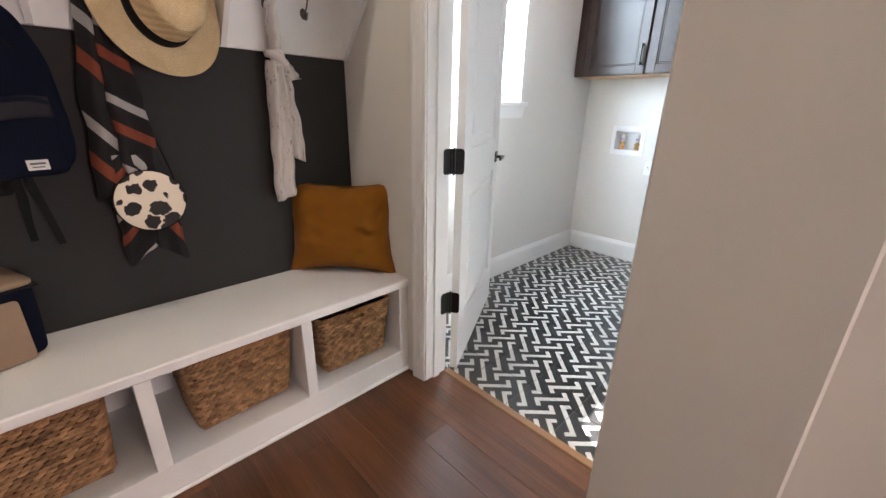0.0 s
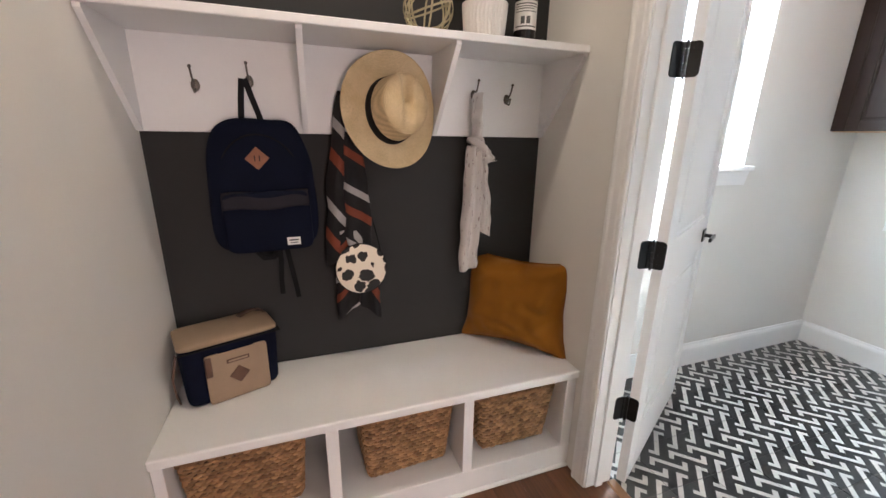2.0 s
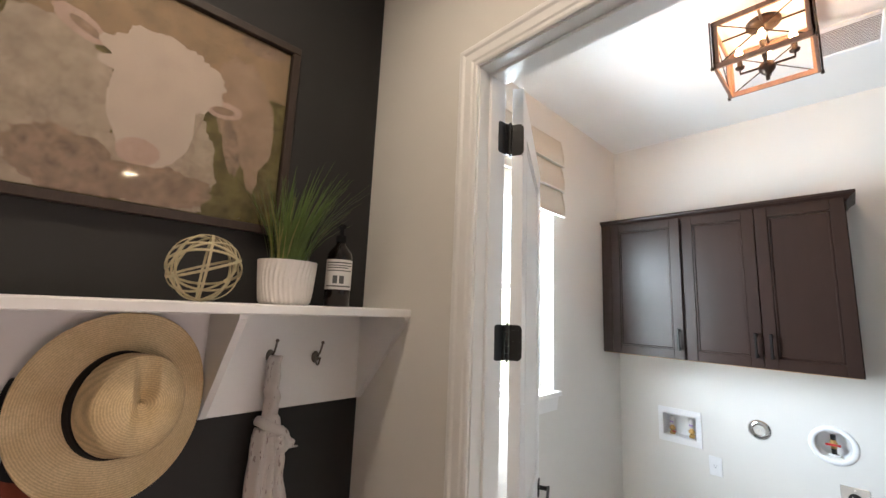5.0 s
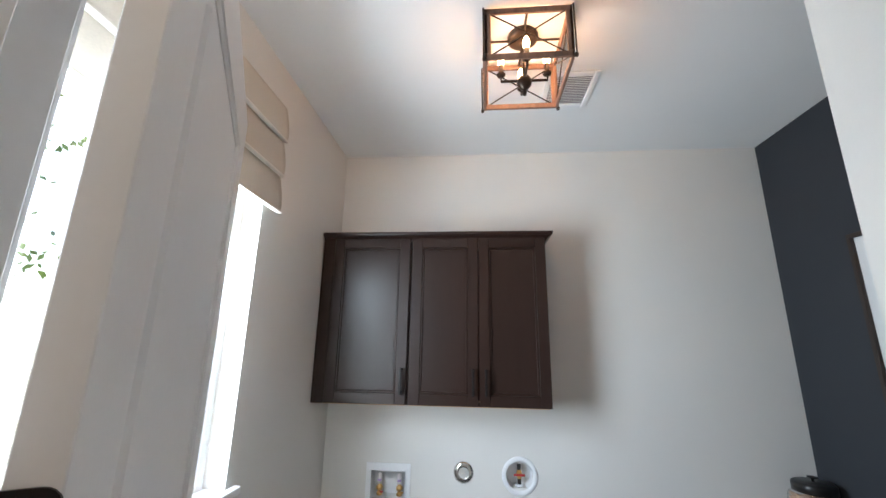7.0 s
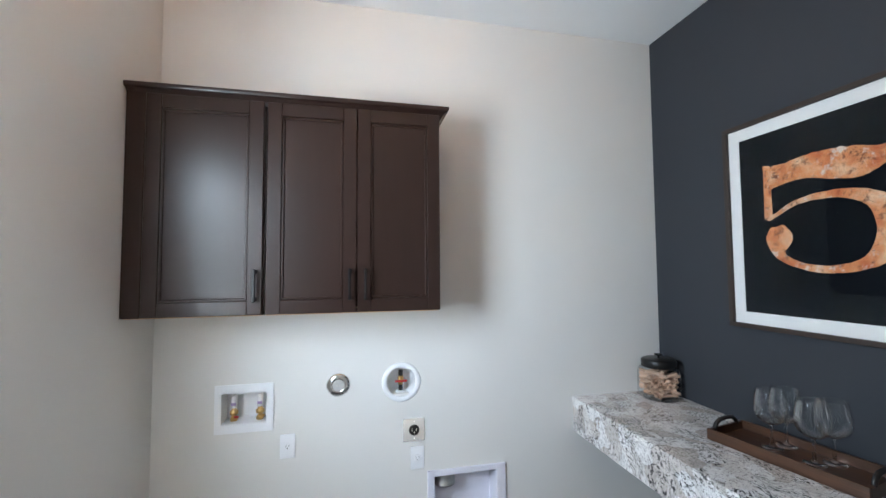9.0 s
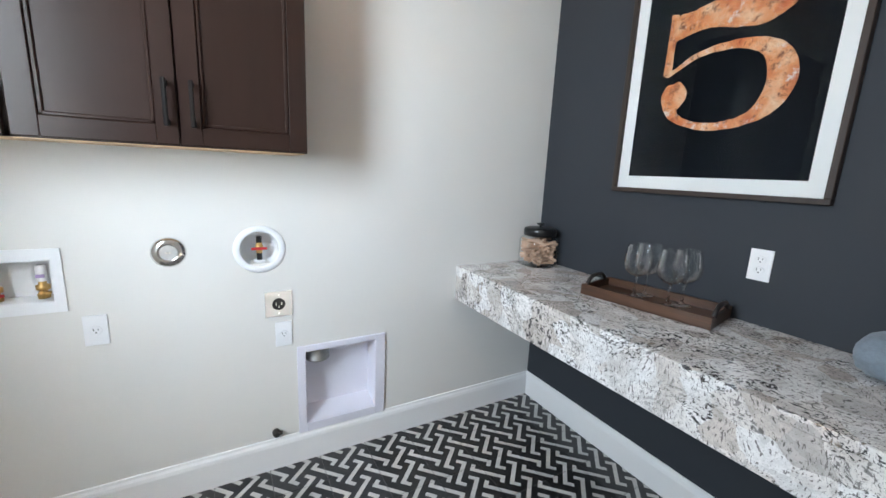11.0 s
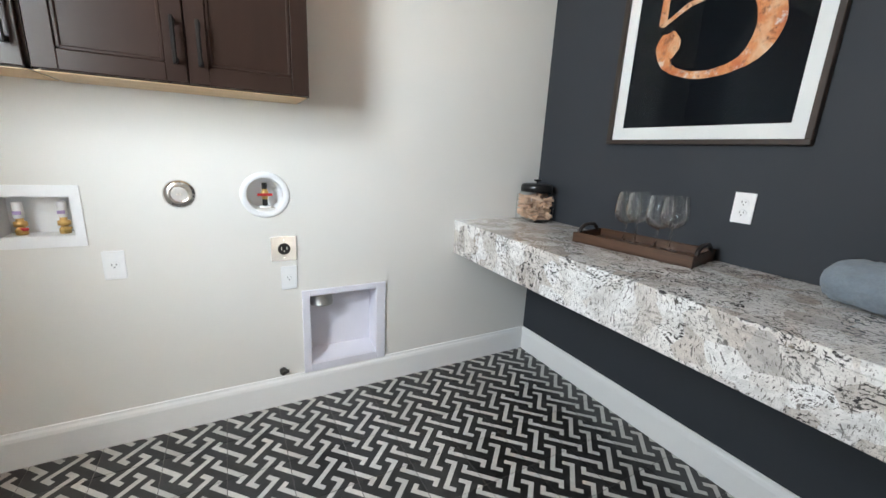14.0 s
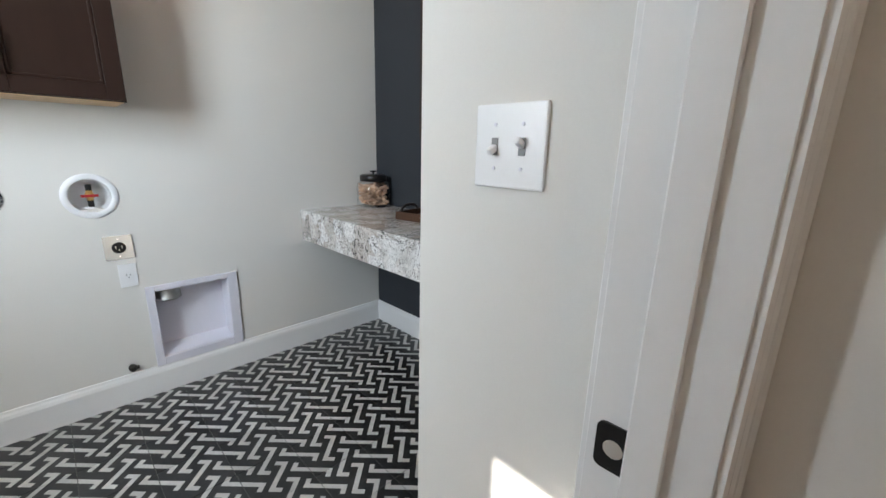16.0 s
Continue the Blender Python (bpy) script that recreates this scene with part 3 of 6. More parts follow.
def wall_cabinet(x0, x1, doors, label):
    u = thing("wall_cabinet", ((x0 + x1) / 2, 3.87, CZ0), label, "cabinet", "cabinets above the washer")
    m = pose(-(x0 + x1) / 2, -3.87, -CZ0)
    part("body", boxes((x0, x0 + 0.016, CY, 3.999, CZ0, CZ1), (x1 - 0.016, x1, CY, 3.999, CZ0, CZ1), (x0, x1, CY, 3.999, CZ1 - 0.016, CZ1), (x0, x1, CY, CY + 0.018, CZ0, CZ0 + 0.02), (x0, x1, 3.98, 3.999, CZ0, CZ1)), ESPRESSO, u, m=m)
    part("underside", boxes((x0 + 0.003, x1 - 0.010, CY + 0.002, 3.996, CZ0 - 0.0035, CZ0 - 0.0004)), MAPLE, u, "unstained maple underside", m=m)
    for a, b, hx in doors:
        cabinet_door(u, a, b, hx, m)
    return u


c1 = wall_cabinet(WX + 0.004, 0.517, [(0.060, 0.509, 0.483)], "espresso stained wall cabinet with one door")
part("filler_strip", boxes((WX + 0.004, 0.058, CY - 0.018, CY - 0.001, CZ0 + 0.001, CZ1, 0.001)), ESPRESSO, c1, m=pose(-(WX + 0.521) / 2, -3.87, -CZ0))
wall_cabinet(0.519, 1.283, [(0.524, 0.900, 0.871), (0.904, 1.280, 0.940)], "espresso stained wall cabinet with two doors")
CROWN = [(0, 0), (0.006, 0), (0.010, 0.010), (0.014, 0.016), (0.028, 0.030), (0.038, 0.034), (0.041, 0.042), (0.041, 0.052), (0, 0.052)]
crown = thing("crown_moulding", (0.64, 3.87, CZ1), "espresso stained crown moulding along the cabinet tops", "moulding")
bm = bmesh.new()
ex, fy = 1.283, CY - 0.002
ra = [bm.verts.new((WX + 0.004, fy - d, CZ1 - 0.022 + h)) for d, h in CROWN]
rc = [bm.verts.new((ex + d, fy - d, CZ1 - 0.022 + h)) for d, h in CROWN]
rb = [bm.verts.new((ex + d, 3.998, CZ1 - 0.022 + h)) for d, h in CROWN]
n = len(CROWN)
for p, q in ((ra, rc), (rc, rb)):
    for k in range(n):
        bm.faces.new((p[k], p[(k + 1) % n], q[(k + 1) % n], q[k]))
bm.faces.new(ra[::-1])
bm.faces.new(rb)
part("crown", bm, ESPRESSO, crown, m=pose(-0.64, -3.87, -CZ1))

# ---- laundry: granite counter ----
counter = thing("counter", (2.405, 3.08, 0.722), "pale flecked granite wall-hung counter", "counter")
ki = pose(-2.405, -3.08, -0.722)
part("worktop", boxes((2.106, 2.699, YJ + 0.001, 3.999, 0.883, 0.913, 0.002)), GRANITE, counter, m=ki)
part("apron", boxes((2.109, 2.150, YJ + 0.001, 3.999, 0.722, 0.882, 0.002)), GRANITE, counter, "granite apron under the worktop edge", m=ki)
part("soffit", boxes((2.150, 2.699, YJ + 0.002, 3.998, 0.760, 0.882)), DARK, counter, m=ki)


# ---- mudroom things ----
NAVY = material("navy_canvas", (0.004, 0.006, 0.0165), 0.85, var=0.2, scale=14, fine=700, relief=0.35, spec=0.12)
BLACK_CLOTH = material("black_webbing", (0.010, 0.010, 0.011), 0.7, var=0.2, scale=20, fine=600, relief=0.3, spec=0.12)
CHAR_CLOTH = material("charcoal_canvas", (0.022, 0.020, 0.026), 0.8, var=0.2, scale=14, fine=700, relief=0.35, spec=0.12)
LEATHER = material("tan_leather", (0.24, 0.085, 0.035), 0.5, var=0.15, scale=30, fine=300, relief=0.25)
BROWN_LEATHER = material("brown_leather", (0.10, 0.050, 0.030), 0.5, var=0.15, scale=30, fine=300, relief=0.25)
KHAKI = material("khaki_canvas", (0.30, 0.215, 0.145), 0.82, var=0.10, scale=12, fine=650, relief=0.4)
LABEL = material("white_woven_label", (0.72, 0.70, 0.68), 0.7, var=0.04, relief=0.2)
INK = material("grey_print", (0.10, 0.10, 0.10), 0.7, relief=0)
MUSTARD = material("mustard_velvet", (0.235, 0.088, 0.0045), 0.85, var=0.10, scale=5, fine=420, relief=0.3, sheen=0.08, spec=0.2)
SEAGRASS = material("seagrass", (0.33, 0.175, 0.080), 0.6, var=0.55, scale=26, fine=190, relief=0.5)
# seagrass again, with the shade between strands put into its colour
SEAGRASS_SHADE = material("shaded_seagrass", (0.035, 0.018, 0.009), 0.8, var=0.5, scale=26, fine=190, relief=0.5)
HOOK_METAL = material("aged_pewter", (0.16, 0.14, 0.12), 0.3, 1.0, var=0.2, scale=30, relief=0.1)
POT = material("white_ribbed_clay", (0.72, 0.69, 0.66), 0.7, var=0.06, scale=10, relief=0.15)
WOVEN = material("pale_bent_wood", (0.42, 0.36, 0.22), 0.55, var=0.2, scale=30, relief=0.2)
AMBER = material("dark_amber_bottle", (0.005, 0.0025, 0.002), 0.14, var=0.1, relief=0, coat=0.2, spec=0.4)


def printed_cloth(name, bands, scale, angle):
    """Cloth with a drifting stripe print: dark ground and coloured bands."""
    m = bpy.data.materials.new(name)
    m.use_nodes = True
    nt = m.node_tree
    b = nt.nodes["Principled BSDF"]
    vec = tex_coord(nt)
    mp = nt.nodes.new("ShaderNodeMapping")
    mp.inputs["Rotation"].default_value = (radians(angle), 0, 0)
    nt.links.new(vec, mp.inputs[0])
    w = nt.nodes.new("ShaderNodeTexWave")
    w.bands_direction = "Z"
    w.wave_profile = "SAW"
    w.inputs["Scale"].default_value, w.inputs["Distortion"].default_value, w.inputs["Detail"].default_value, w.inputs["Detail Scale"].default_value = scale, 1.6, 1.0, 0.9
    nt.links.new(mp.outputs[0], w.inputs[0])
    n = nt.nodes.new("ShaderNodeValToRGB")
    n.color_ramp.interpolation = "CONSTANT"
    els = n.color_ramp.elements
    while len(els) < len(bands):
        els.new(0.5)
    for e, (p, c) in zip(els, bands):
        e.position, e.color = p, (*c, 1)
    nt.links.new(w.outputs["Fac"], n.inputs[0])
    small = noise_tex(nt, vec, 500, 2)
    nt.links.new(mix_rgb(nt, 0.5, n.outputs[0], ramp(nt, small, (0.3, 0.75), (0.7, 1.2)), "MULTIPLY"), b.inputs["Base Color"])
    b.inputs["Roughness"].default_value = 0.85
    bump(nt, b, small, 0.3, 0.0006)
    return m


def spotted(name, ground, spots, scale, edge, stretch=None):
    m = bpy.data.materials.new(name)
    m.use_nodes = True
    nt = m.node_tree
    b = nt.nodes["Principled BSDF"]
    vec = tex_coord(nt)
    mask = ramp(nt, noise_tex(nt, vec, scale, 2, 0.5, stretch), (edge, 0.0), (edge + 0.02, 1.0))
    tone = ramp(nt, noise_tex(nt, vec, scale * 1.6, 3), (0.45, spots), (0.62, tuple(min(1, c * 1.6 + 0.004) for c in spots)))
    nt.links.new(mix_rgb(nt, mask, ground, tone), b.inputs["Base Color"])
    b.inputs["Roughness"].default_value = 0.75
    b.inputs["Sheen Weight"].default_value = 0.2
    bump(nt, b, noise_tex(nt, vec, 400, 3), 0.3, 0.0008)
    return m


STRIPES = ((0.0, (0.006, 0.005, 0.006)), (0.30, (0.19, 0.040, 0.017)), (0.46, (0.006, 0.005, 0.006)), (0.70, (0.36, 0.34, 0.33)), (0.83, (0.007, 0.006, 0.007)))
SCARF_STEEP = printed_cloth("black_scarf_with_steep_rust_and_grey_stripes", STRIPES, 1.7, 58)
SCARF_LOW = printed_cloth("black_scarf_with_low_rust_and_grey_stripes", STRIPES, 1.9, 36)
SCARF_CROSS = printed_cloth("black_scarf_with_crossing_rust_and_grey_stripes", STRIPES, 2.3, -40)
SCARF_PALE = spotted("pale_scarf_with_pencil_sprigs", (0.60, 0.555, 0.53), (0.27, 0.22, 0.21), 70, 0.635, (1, 2.4, 0.45))


def cowhide(name):
    """Short cream hair with separate ragged black blotches, browner at their edges."""
    m = bpy.data.materials.new(name)
    m.use_nodes = True
    nt = m.node_tree
    b = nt.nodes["Principled BSDF"]
    vec = tex_coord(nt)
    warp = nt.nodes.new("ShaderNodeTexNoise")
    warp.inputs["Scale"].default_value, warp.inputs["Detail"].default_value = 42, 4
    nt.links.new(vec, warp.inputs["Vector"])
    add = nt.nodes.new("ShaderNodeVectorMath")
    add.operation = "MULTIPLY_ADD"
    add.inputs[1].default_value = (0.034, 0.034, 0.0)
    nt.links.new(warp.outputs["Color"], add.inputs[0])
    nt.links.new(vec, add.inputs[2])
    flat = nt.nodes.new("ShaderNodeVectorMath")
    flat.operation = "MULTIPLY"
    flat.inputs[1].default_value = (1, 1, 0)
    nt.links.new(add.outputs[0], flat.inputs[0])
    vor = nt.nodes.new("ShaderNodeTexVoronoi")
    vor.voronoi_dimensions = "2D"
    vor.inputs["Scale"].default_value, vor.inputs["Randomness"].default_value = 19, 1.0
    nt.links.new(flat.outputs[0], vor.inputs["Vector"])
    size = nt.nodes.new("ShaderNodeSeparateColor")
    nt.links.new(vor.outputs["Color"], size.inputs[0])
    reach = nt.nodes.new("ShaderNodeMath")
    reach.operation = "MULTIPLY_ADD"
    reach.inputs[1].default_value = -0.42
    nt.links.new(size.outputs[0], reach.inputs[0])
    nt.links.new(vor.outputs["Distance"], reach.inputs[2])
    mask = ramp(nt, reach.outputs[0], (0.145, 1.0), (0.165, 0.0))
    tone = ramp(nt, reach.outputs[0], (0.07, (0.009, 0.008, 0.008)), (0.15, (0.06, 0.028, 0.015)))
    nt.links.new(mix_rgb(nt, mask, (0.74, 0.65, 0.53), tone), b.inputs["Base Color"])
    b.inputs["Roughness"].default_value = 0.75
    b.inputs["Sheen Weight"].default_value = 0.2
    bump(nt, b, noise_tex(nt, vec, 400, 3), 0.3, 0.0008)
    return m


COWHIDE = cowhide("cream_and_black_cowhide")


def straw_material():
    m = bpy.data.materials.new("woven_straw")
    m.use_nodes = True
    nt = m.node_tree
    b = nt.nodes["Principled BSDF"]
    vec = tex_coord(nt)
    w = nt.nodes.new("ShaderNodeTexWave")
    w.wave_type, w.rings_direction = "RINGS", "Z"
    w.inputs["Scale"].default_value, w.inputs["Distortion"].default_value = 75, 1.2
    nt.links.new(vec, w.inputs[0])
    cross = noise_tex(nt, vec, 260, 3)
    tone = noise_tex(nt, vec, 12, 3)
    col = ramp(nt, tone, (0.3, (0.56, 0.41, 0.22)), (0.7, (0.70, 0.55, 0.33)))
    col = mix_rgb(nt, 0.5, col, ramp(nt, w.outputs["Fac"], (0.0, 0.68), (1.0, 1.15)), "MULTIPLY")
    col = mix_rgb(nt, 0.5, col, ramp(nt, cross, (0.3, 0.7), (0.7, 1.2)), "MULTIPLY")
    nt.links.new(col, b.inputs["Base Color"])
    b.inputs["Roughness"].default_value = 0.65
    bump(nt, b, w.outputs["Fac"], 0.4, 0.001)
    return m


STRAW = straw_material()


def spow(v, e):
    return math.copysign(abs(v) ** e, v)


def pad(bm, half, centre=(0, 0, 0), e1=0.35, e2=0.35, nu=40, nv=24, wob=0.0, seed=0.0):
    """A stuffed, rounded block: half sizes, centre and how square it is."""
    def f(u, v):
        a, b = u * 2 * math.pi, (v - 0.5) * math.pi * 0.998
        p = Vector((half[0] * spow(math.cos(b), e1) * spow(math.cos(a), e2), half[1] * spow(math.cos(b), e1) * spow(math.sin(a), e2), half[2] * spow(math.sin(b), e1)))
        if wob:
            p *= 1 + wob * noise.noise(p * 9 + Vector((seed, 0, 0)))
        return p + Vector(centre)
    grid_sheet(bm, nu, nv, f, True)


def coat_hook(y, z):
    h = thing("coat_hook", pose(0.018, y, z) @ Matrix.Scale(0.78, 4), "pewter double coat hook on the white board", "hook", "coat hooks")
    bm = bmesh.new()
    lathe(bm, [(0.0, 0.008), (0.008, 0.0075), (0.015, 0.005), (0.017, 0.0)], 16, pose(0, 0, 0, 0, 90, 0) @ Matrix.Diagonal((1.5, 1, 1, 1)))
    part("plate", bm, HOOK_METAL, h, smooth=True)
    bm = bmesh.new()
    tube(bm, [(0.004, 0, 0.0), (0.022, 0, 0.006), (0.040, 0, 0.020), (0.052, 0, 0.042), (0.060, 0, 0.062)], 0.0038, 10)
    pad(bm, (0.007, 0.007, 0.007), (0.060, 0, 0.064), 1, 1, 12, 8)
    tube(bm, [(0.004, 0, -0.012), (0.016, 0, -0.026), (0.030, 0, -0.030), (0.040, 0, -0.020), (0.042, 0, -0.006)], 0.0036, 10)
    pad(bm, (0.006, 0.006, 0.006), (0.042, 0, -0.003), 1, 1, 12, 8)
    part("arm", bm, HOOK_METAL, h, smooth=True)


for y, z in ((0.352, 1.535), (0.512, 1.555), (0.835, 1.545), (0.985, 1.545), (1.330, 1.550), (1.478, 1.540)):
    coat_hook(y, z)

# backpack
pack = thing("backpack", pose(0.030, 0.532, 0.994, 1.5, 0, 0) @ Matrix.Diagonal((0.64, 1.03, 1.03, 1)), "navy canvas backpack hanging from a hook", "backpack")
bm = bmesh.new()
pad(bm, (0.072, 0.162, 0.214), (0.078, 0, 0.214), 0.36, 0.38, 56, 40, 0.03)
for v in bm.verts:
    k = max(0.0, v.co.z / 0.42)
    v.co.y *= 1.05 - 0.10 * k - 0.50 * max(0, k - 0.70)
    v.co.x *= 1.08 - 0.22 * k
part("body", bm, NAVY, pack, smooth=True)
bm = bmesh.new()
pad(bm, (0.042, 0.134, 0.100), (0.150, 0.008, 0.102), 0.24, 0.26, 56, 32, 0.02, 3.0)
part("front_pocket", bm, NAVY, pack, smooth=True)
bm = bmesh.new()
grid_sheet(bm, 28, 8, lambda u, v: Vector((0.2010 - 0.9 * abs(u - 0.5) ** 6 - 0.036 * v ** 4, (u - 0.5) * 0.262 + 0.008, 0.148 + 0.054 * v + 0.004 * math.sin(u * 9))))
ob = part("pocket_flap", bm, CHAR_CLOTH, pack, "charcoal canvas pocket flap", smooth=True)
sol = ob.modifiers.new("thick", "SOLIDIFY")
sol.thickness = 0.006
bm = bmesh.new()
box(bm, (-0.0012, -0.026, -0.026), (0.0016, 0.026, 0.026), 0.001)
patch = part("patch", bm, LEATHER, pack, "tan leather diamond patch", m=pose(0.1400, -0.004, 0.306, 45, 0, 0) @ pose(0, 0, 0, 0, -4, 0))
part("slot", boxes((0.0012, 0.0022, -0.0085, -0.0055, -0.009, 0.009), (0.0012, 0.0022, 0.0055, 0.0085, -0.009, 0.009)), BLACK_CLOTH, patch, m=pose(0, 0, 0, -45, 0, 0))
lab = part("label", boxes((0, 0.0012, -0.021, 0.021, -0.013, 0.013)), LABEL, pack, "white woven label", m=pose(0.1925, 0.078, 0.034, 0, 0, 0))
part("lettering", boxes((0.0012, 0.0017, -0.015, 0.015, 0.001, 0.006), (0.0012, 0.0017, -0.012, 0.012, -0.007, -0.004)), INK, lab)
bm = bmesh.new()
tube(bm, [(0.150 - 0.03 * abs(math.cos(a)) ** 3, 0.128 * math.cos(a), 0.215 + 0.165 * math.sin(a)) for a in [math.pi * k / 20 for k in range(21)]], 0.0028, 6)
part("zip", bm, BLACK_CLOTH, pack)


def ribbon(bm, pts, half, thick=0.002, side=(0, 1, 0)):
    side = Vector(side)
    rows = []
    for i, p in enumerate(pts):
        p = Vector(p)
        d = (Vector(pts[min(i + 1, len(pts) - 1)]) - Vector(pts[max(i - 1, 0)])).normalized()
        nrm = d.cross(side).normalized()
        s = nrm.cross(d).normalized()
        rows.append([bm.verts.new(p + s * half * a + nrm * thick * b) for a, b in ((-1, -1), (1, -1), (1, 1), (-1, 1))])
    for a, b in zip(rows, rows[1:]):
        for k in range(4):
            bm.faces.new((a[k], a[(k + 1) % 4], b[(k + 1) % 4], b[k]))
    bm.faces.new(rows[0][::-1])
    bm.faces.new(rows[-1])


bm = bmesh.new()
for s in (-1, 1):
    ribbon(bm, [(0.058, -0.018 + s * 0.004, 0.548), (0.056, -0.016 + s * 0.014, 0.500), (0.056, -0.012 + s * 0.026, 0.440), (0.056, -0.010 + s * 0.030, 0.410)], 0.009, 0.0012)
part("carry_loop", bm, BLACK_CLOTH, pack)
for pts in ([(0.05, -0.05, 0.02), (0.055, -0.045, -0.02), (0.055, -0.03, -0.040), (0.055, 0.0, -0.040), (0.055, 0.02, -0.02), (0.05, 0.03, 0.02)],
            [(0.05, 0.022, 0.02), (0.060, 0.024, -0.06), (0.052, 0.016, -0.13), (0.050, 0.014, -0.185)], [(0.05, 0.044, 0.02), (0.064, 0.052, -0.05), (0.058, 0.062, -0.14), (0.052, 0.068, -0.205)]):
    bm = bmesh.new()
    ribbon(bm, pts, 0.010 if len(pts) > 4 else 0.0085)
    part("strap", bm, BLACK_CLOTH, pack, "black webbing strap")


def drape(bm, top, bottom, w0, w1, d0, d1, folds, seed, lean=0.0, nu=56, nv=44, cut=0.0):
    """A hanging length of cloth: a flat tube with running folds, from a narrow top to a wider end."""
    top, bottom = Vector(top), Vector(bottom)

    def f(u, v):
        a = u * 2 * math.pi
        c = top.lerp(bottom, v)
        k = min(1.0, v * 1.7) ** 0.7
        w, d = w0 + (w1 - w0) * k, d0 + (d1 - d0) * k
        y = w * spow(math.cos(a), 0.8)
        x = d * spow(math.sin(a), 0.7)
        x += (0.30 * d + 0.004) * math.sin(folds * y / max(w, 0.01) * 2.2 + seed + 2.2 * v)
        x += 0.008 * noise.noise(Vector((y * 22, v * 5, seed)))
        y += 0.014 * noise.noise(Vector((v * 5, seed, 1.0))) + lean * v
        z = c.z + (cut * y / max(w, 0.01) if v > 0.9 else 0) * (v - 0.9) * 10 + 0.004 * noise.noise(Vector((y * 30, seed, 2))) * v
        return Vector((c.x + x, c.y + y, z))
    rows = grid_sheet(bm, nu, nv, f, True)
    bm.faces.new([r[0] for r in rows])
    bm.faces.new([r[-1] for r in rows][::-1])


scarf = thing("striped_scarf", (0.02, 0.81, 1.46), "black scarf with rust and grey stripes hanging from a hook", "scarf")
for nm, cloth, top, end, w0, w1, d0, d1, folds, seed, cut in (
        ("hanging_fold", SCARF_STEEP, (0.045, 0.000, 0.075), (0.044, -0.044, -0.53), 0.018, 0.050, 0.020, 0.024, 1.6, 1.0, 0.03),
        ("hanging_fold", SCARF_LOW, (0.050, 0.020, 0.070), (0.050, 0.042, -0.50), 0.016, 0.048, 0.018, 0.026, 1.7, 2.6, -0.02),
        ("tail", SCARF_CROSS, (0.045, -0.020, -0.42), (0.040, -0.016, -0.760), 0.050, 0.044, 0.020, 0.018, 1.6, 2.0, 0.03),
        ("tail", SCARF_STEEP, (0.058, 0.036, -0.42), (0.052, 0.074, -0.770), 0.044, 0.040, 0.016, 0.016, 1.5, 4.0, -0.03)):
    bm = bmesh.new()
    drape(bm, top, end, w0, w1, d0, d1, folds, seed, 0.0, 48, 36, cut)
    part(nm, bm, cloth, scarf, smooth=True)

pale = thing("pale_scarf", (0.02, 1.325, 1.55), "pale printed scarf knotted and hung from a hook", "scarf")
bm = bmesh.new()
drape(bm, (0.045, 0.008, 0.005), (0.050, 0.004, -0.175), 0.016, 0.022, 0.018, 0.018, 1.4, 0.5, 0.0, 32, 20)
part("loop", bm, SCARF_PALE, pale, smooth=True)
bm = bmesh.new()
pad(bm, (0.026, 0.026, 0.030), (0.060, 0.002, -0.188), 0.8, 0.9, 40, 28, 0.35, 2.0)
tube(bm, [(0.048, -0.030, -0.172), (0.078, -0.018, -0.178), (0.086, 0.004, -0.190), (0.076, 0.026, -0.204), (0.050, 0.034, -0.212)], 0.014, 12)
part("knot", bm, SCARF_PALE, pale, smooth=True)
bm = bmesh.new()
drape(bm, (0.055, -0.006, -0.195), (0.045, -0.014, -0.715), 0.026, 0.044, 0.018, 0.020, 2.6, 3.3, 0.0, 64, 40, 0.016)
part("tail", bm, SCARF_PALE, pale, smooth=True)
bm = bmesh.new()
drape(bm, (0.055, 0.022, -0.200), (0.048, 0.046, -0.560), 0.020, 0.032, 0.016, 0.018, 2.4, 6.3, 0.0, 56, 30, -0.016)
part("tail", bm, SCARF_PALE, pale, smooth=True)
bm = bmesh.new()
drape(bm, (0.066, 0.016, -0.186), (0.074, 0.048, -0.262), 0.010, 0.030, 0.010, 0.012, 1.8, 1.3, 0.0, 36, 16, 0.010)
part("loose_end", bm, SCARF_PALE, pale, smooth=True)

# round cowhide bag on thin straps
cow = thing("crossbody_bag", pose(0.098, 0.843, 0.892, 0, 90, 0) @ pose(0, 0, 0, 0, -6, 4), "round cream and black cowhide bag on thin straps", "handbag")
bm = bmesh.new()
lathe(bm, [(0.0, 0.0275), (0.06, 0.0272), (0.088, 0.026), (0.095, 0.022)], 48)
part("front", bm, COWHIDE, cow, smooth=True)
bm = bmesh.new()
lathe(bm, [(0.095, 0.022), (0.0985, 0.021), (0.0985, 0.014), (0.096, 0.010), (0.096, -0.010), (0.0985, -0.014), (0.0985, -0.021), (0.094, -0.024), (0.0, -0.025)], 48)
part("gusset", bm, BLACK_CLOTH, cow, "black leather gusset", smooth=True)
for y in (-0.094, 0.088):
    bm = bmesh.new()
    tube(bm, [(0.0, y, 0.0), (-0.10, y * 0.9, -0.004), (-0.40, y * 0.42, -0.012), (-0.66, 0.0, -0.035)], 0.0028, 6)
    part("strap", bm, BLACK_CLOTH, cow, "thin black strap")

# straw hat
hat = thing("straw_hat", pose(0.098, 0.972, 1.472, 0, 90, 0) @ pose(0, 0, 0, -12, -9, 0) @ Matrix.Scale(1.07, 4), "wide-brimmed straw hat with a black band", "hat")
bm = bmesh.new()


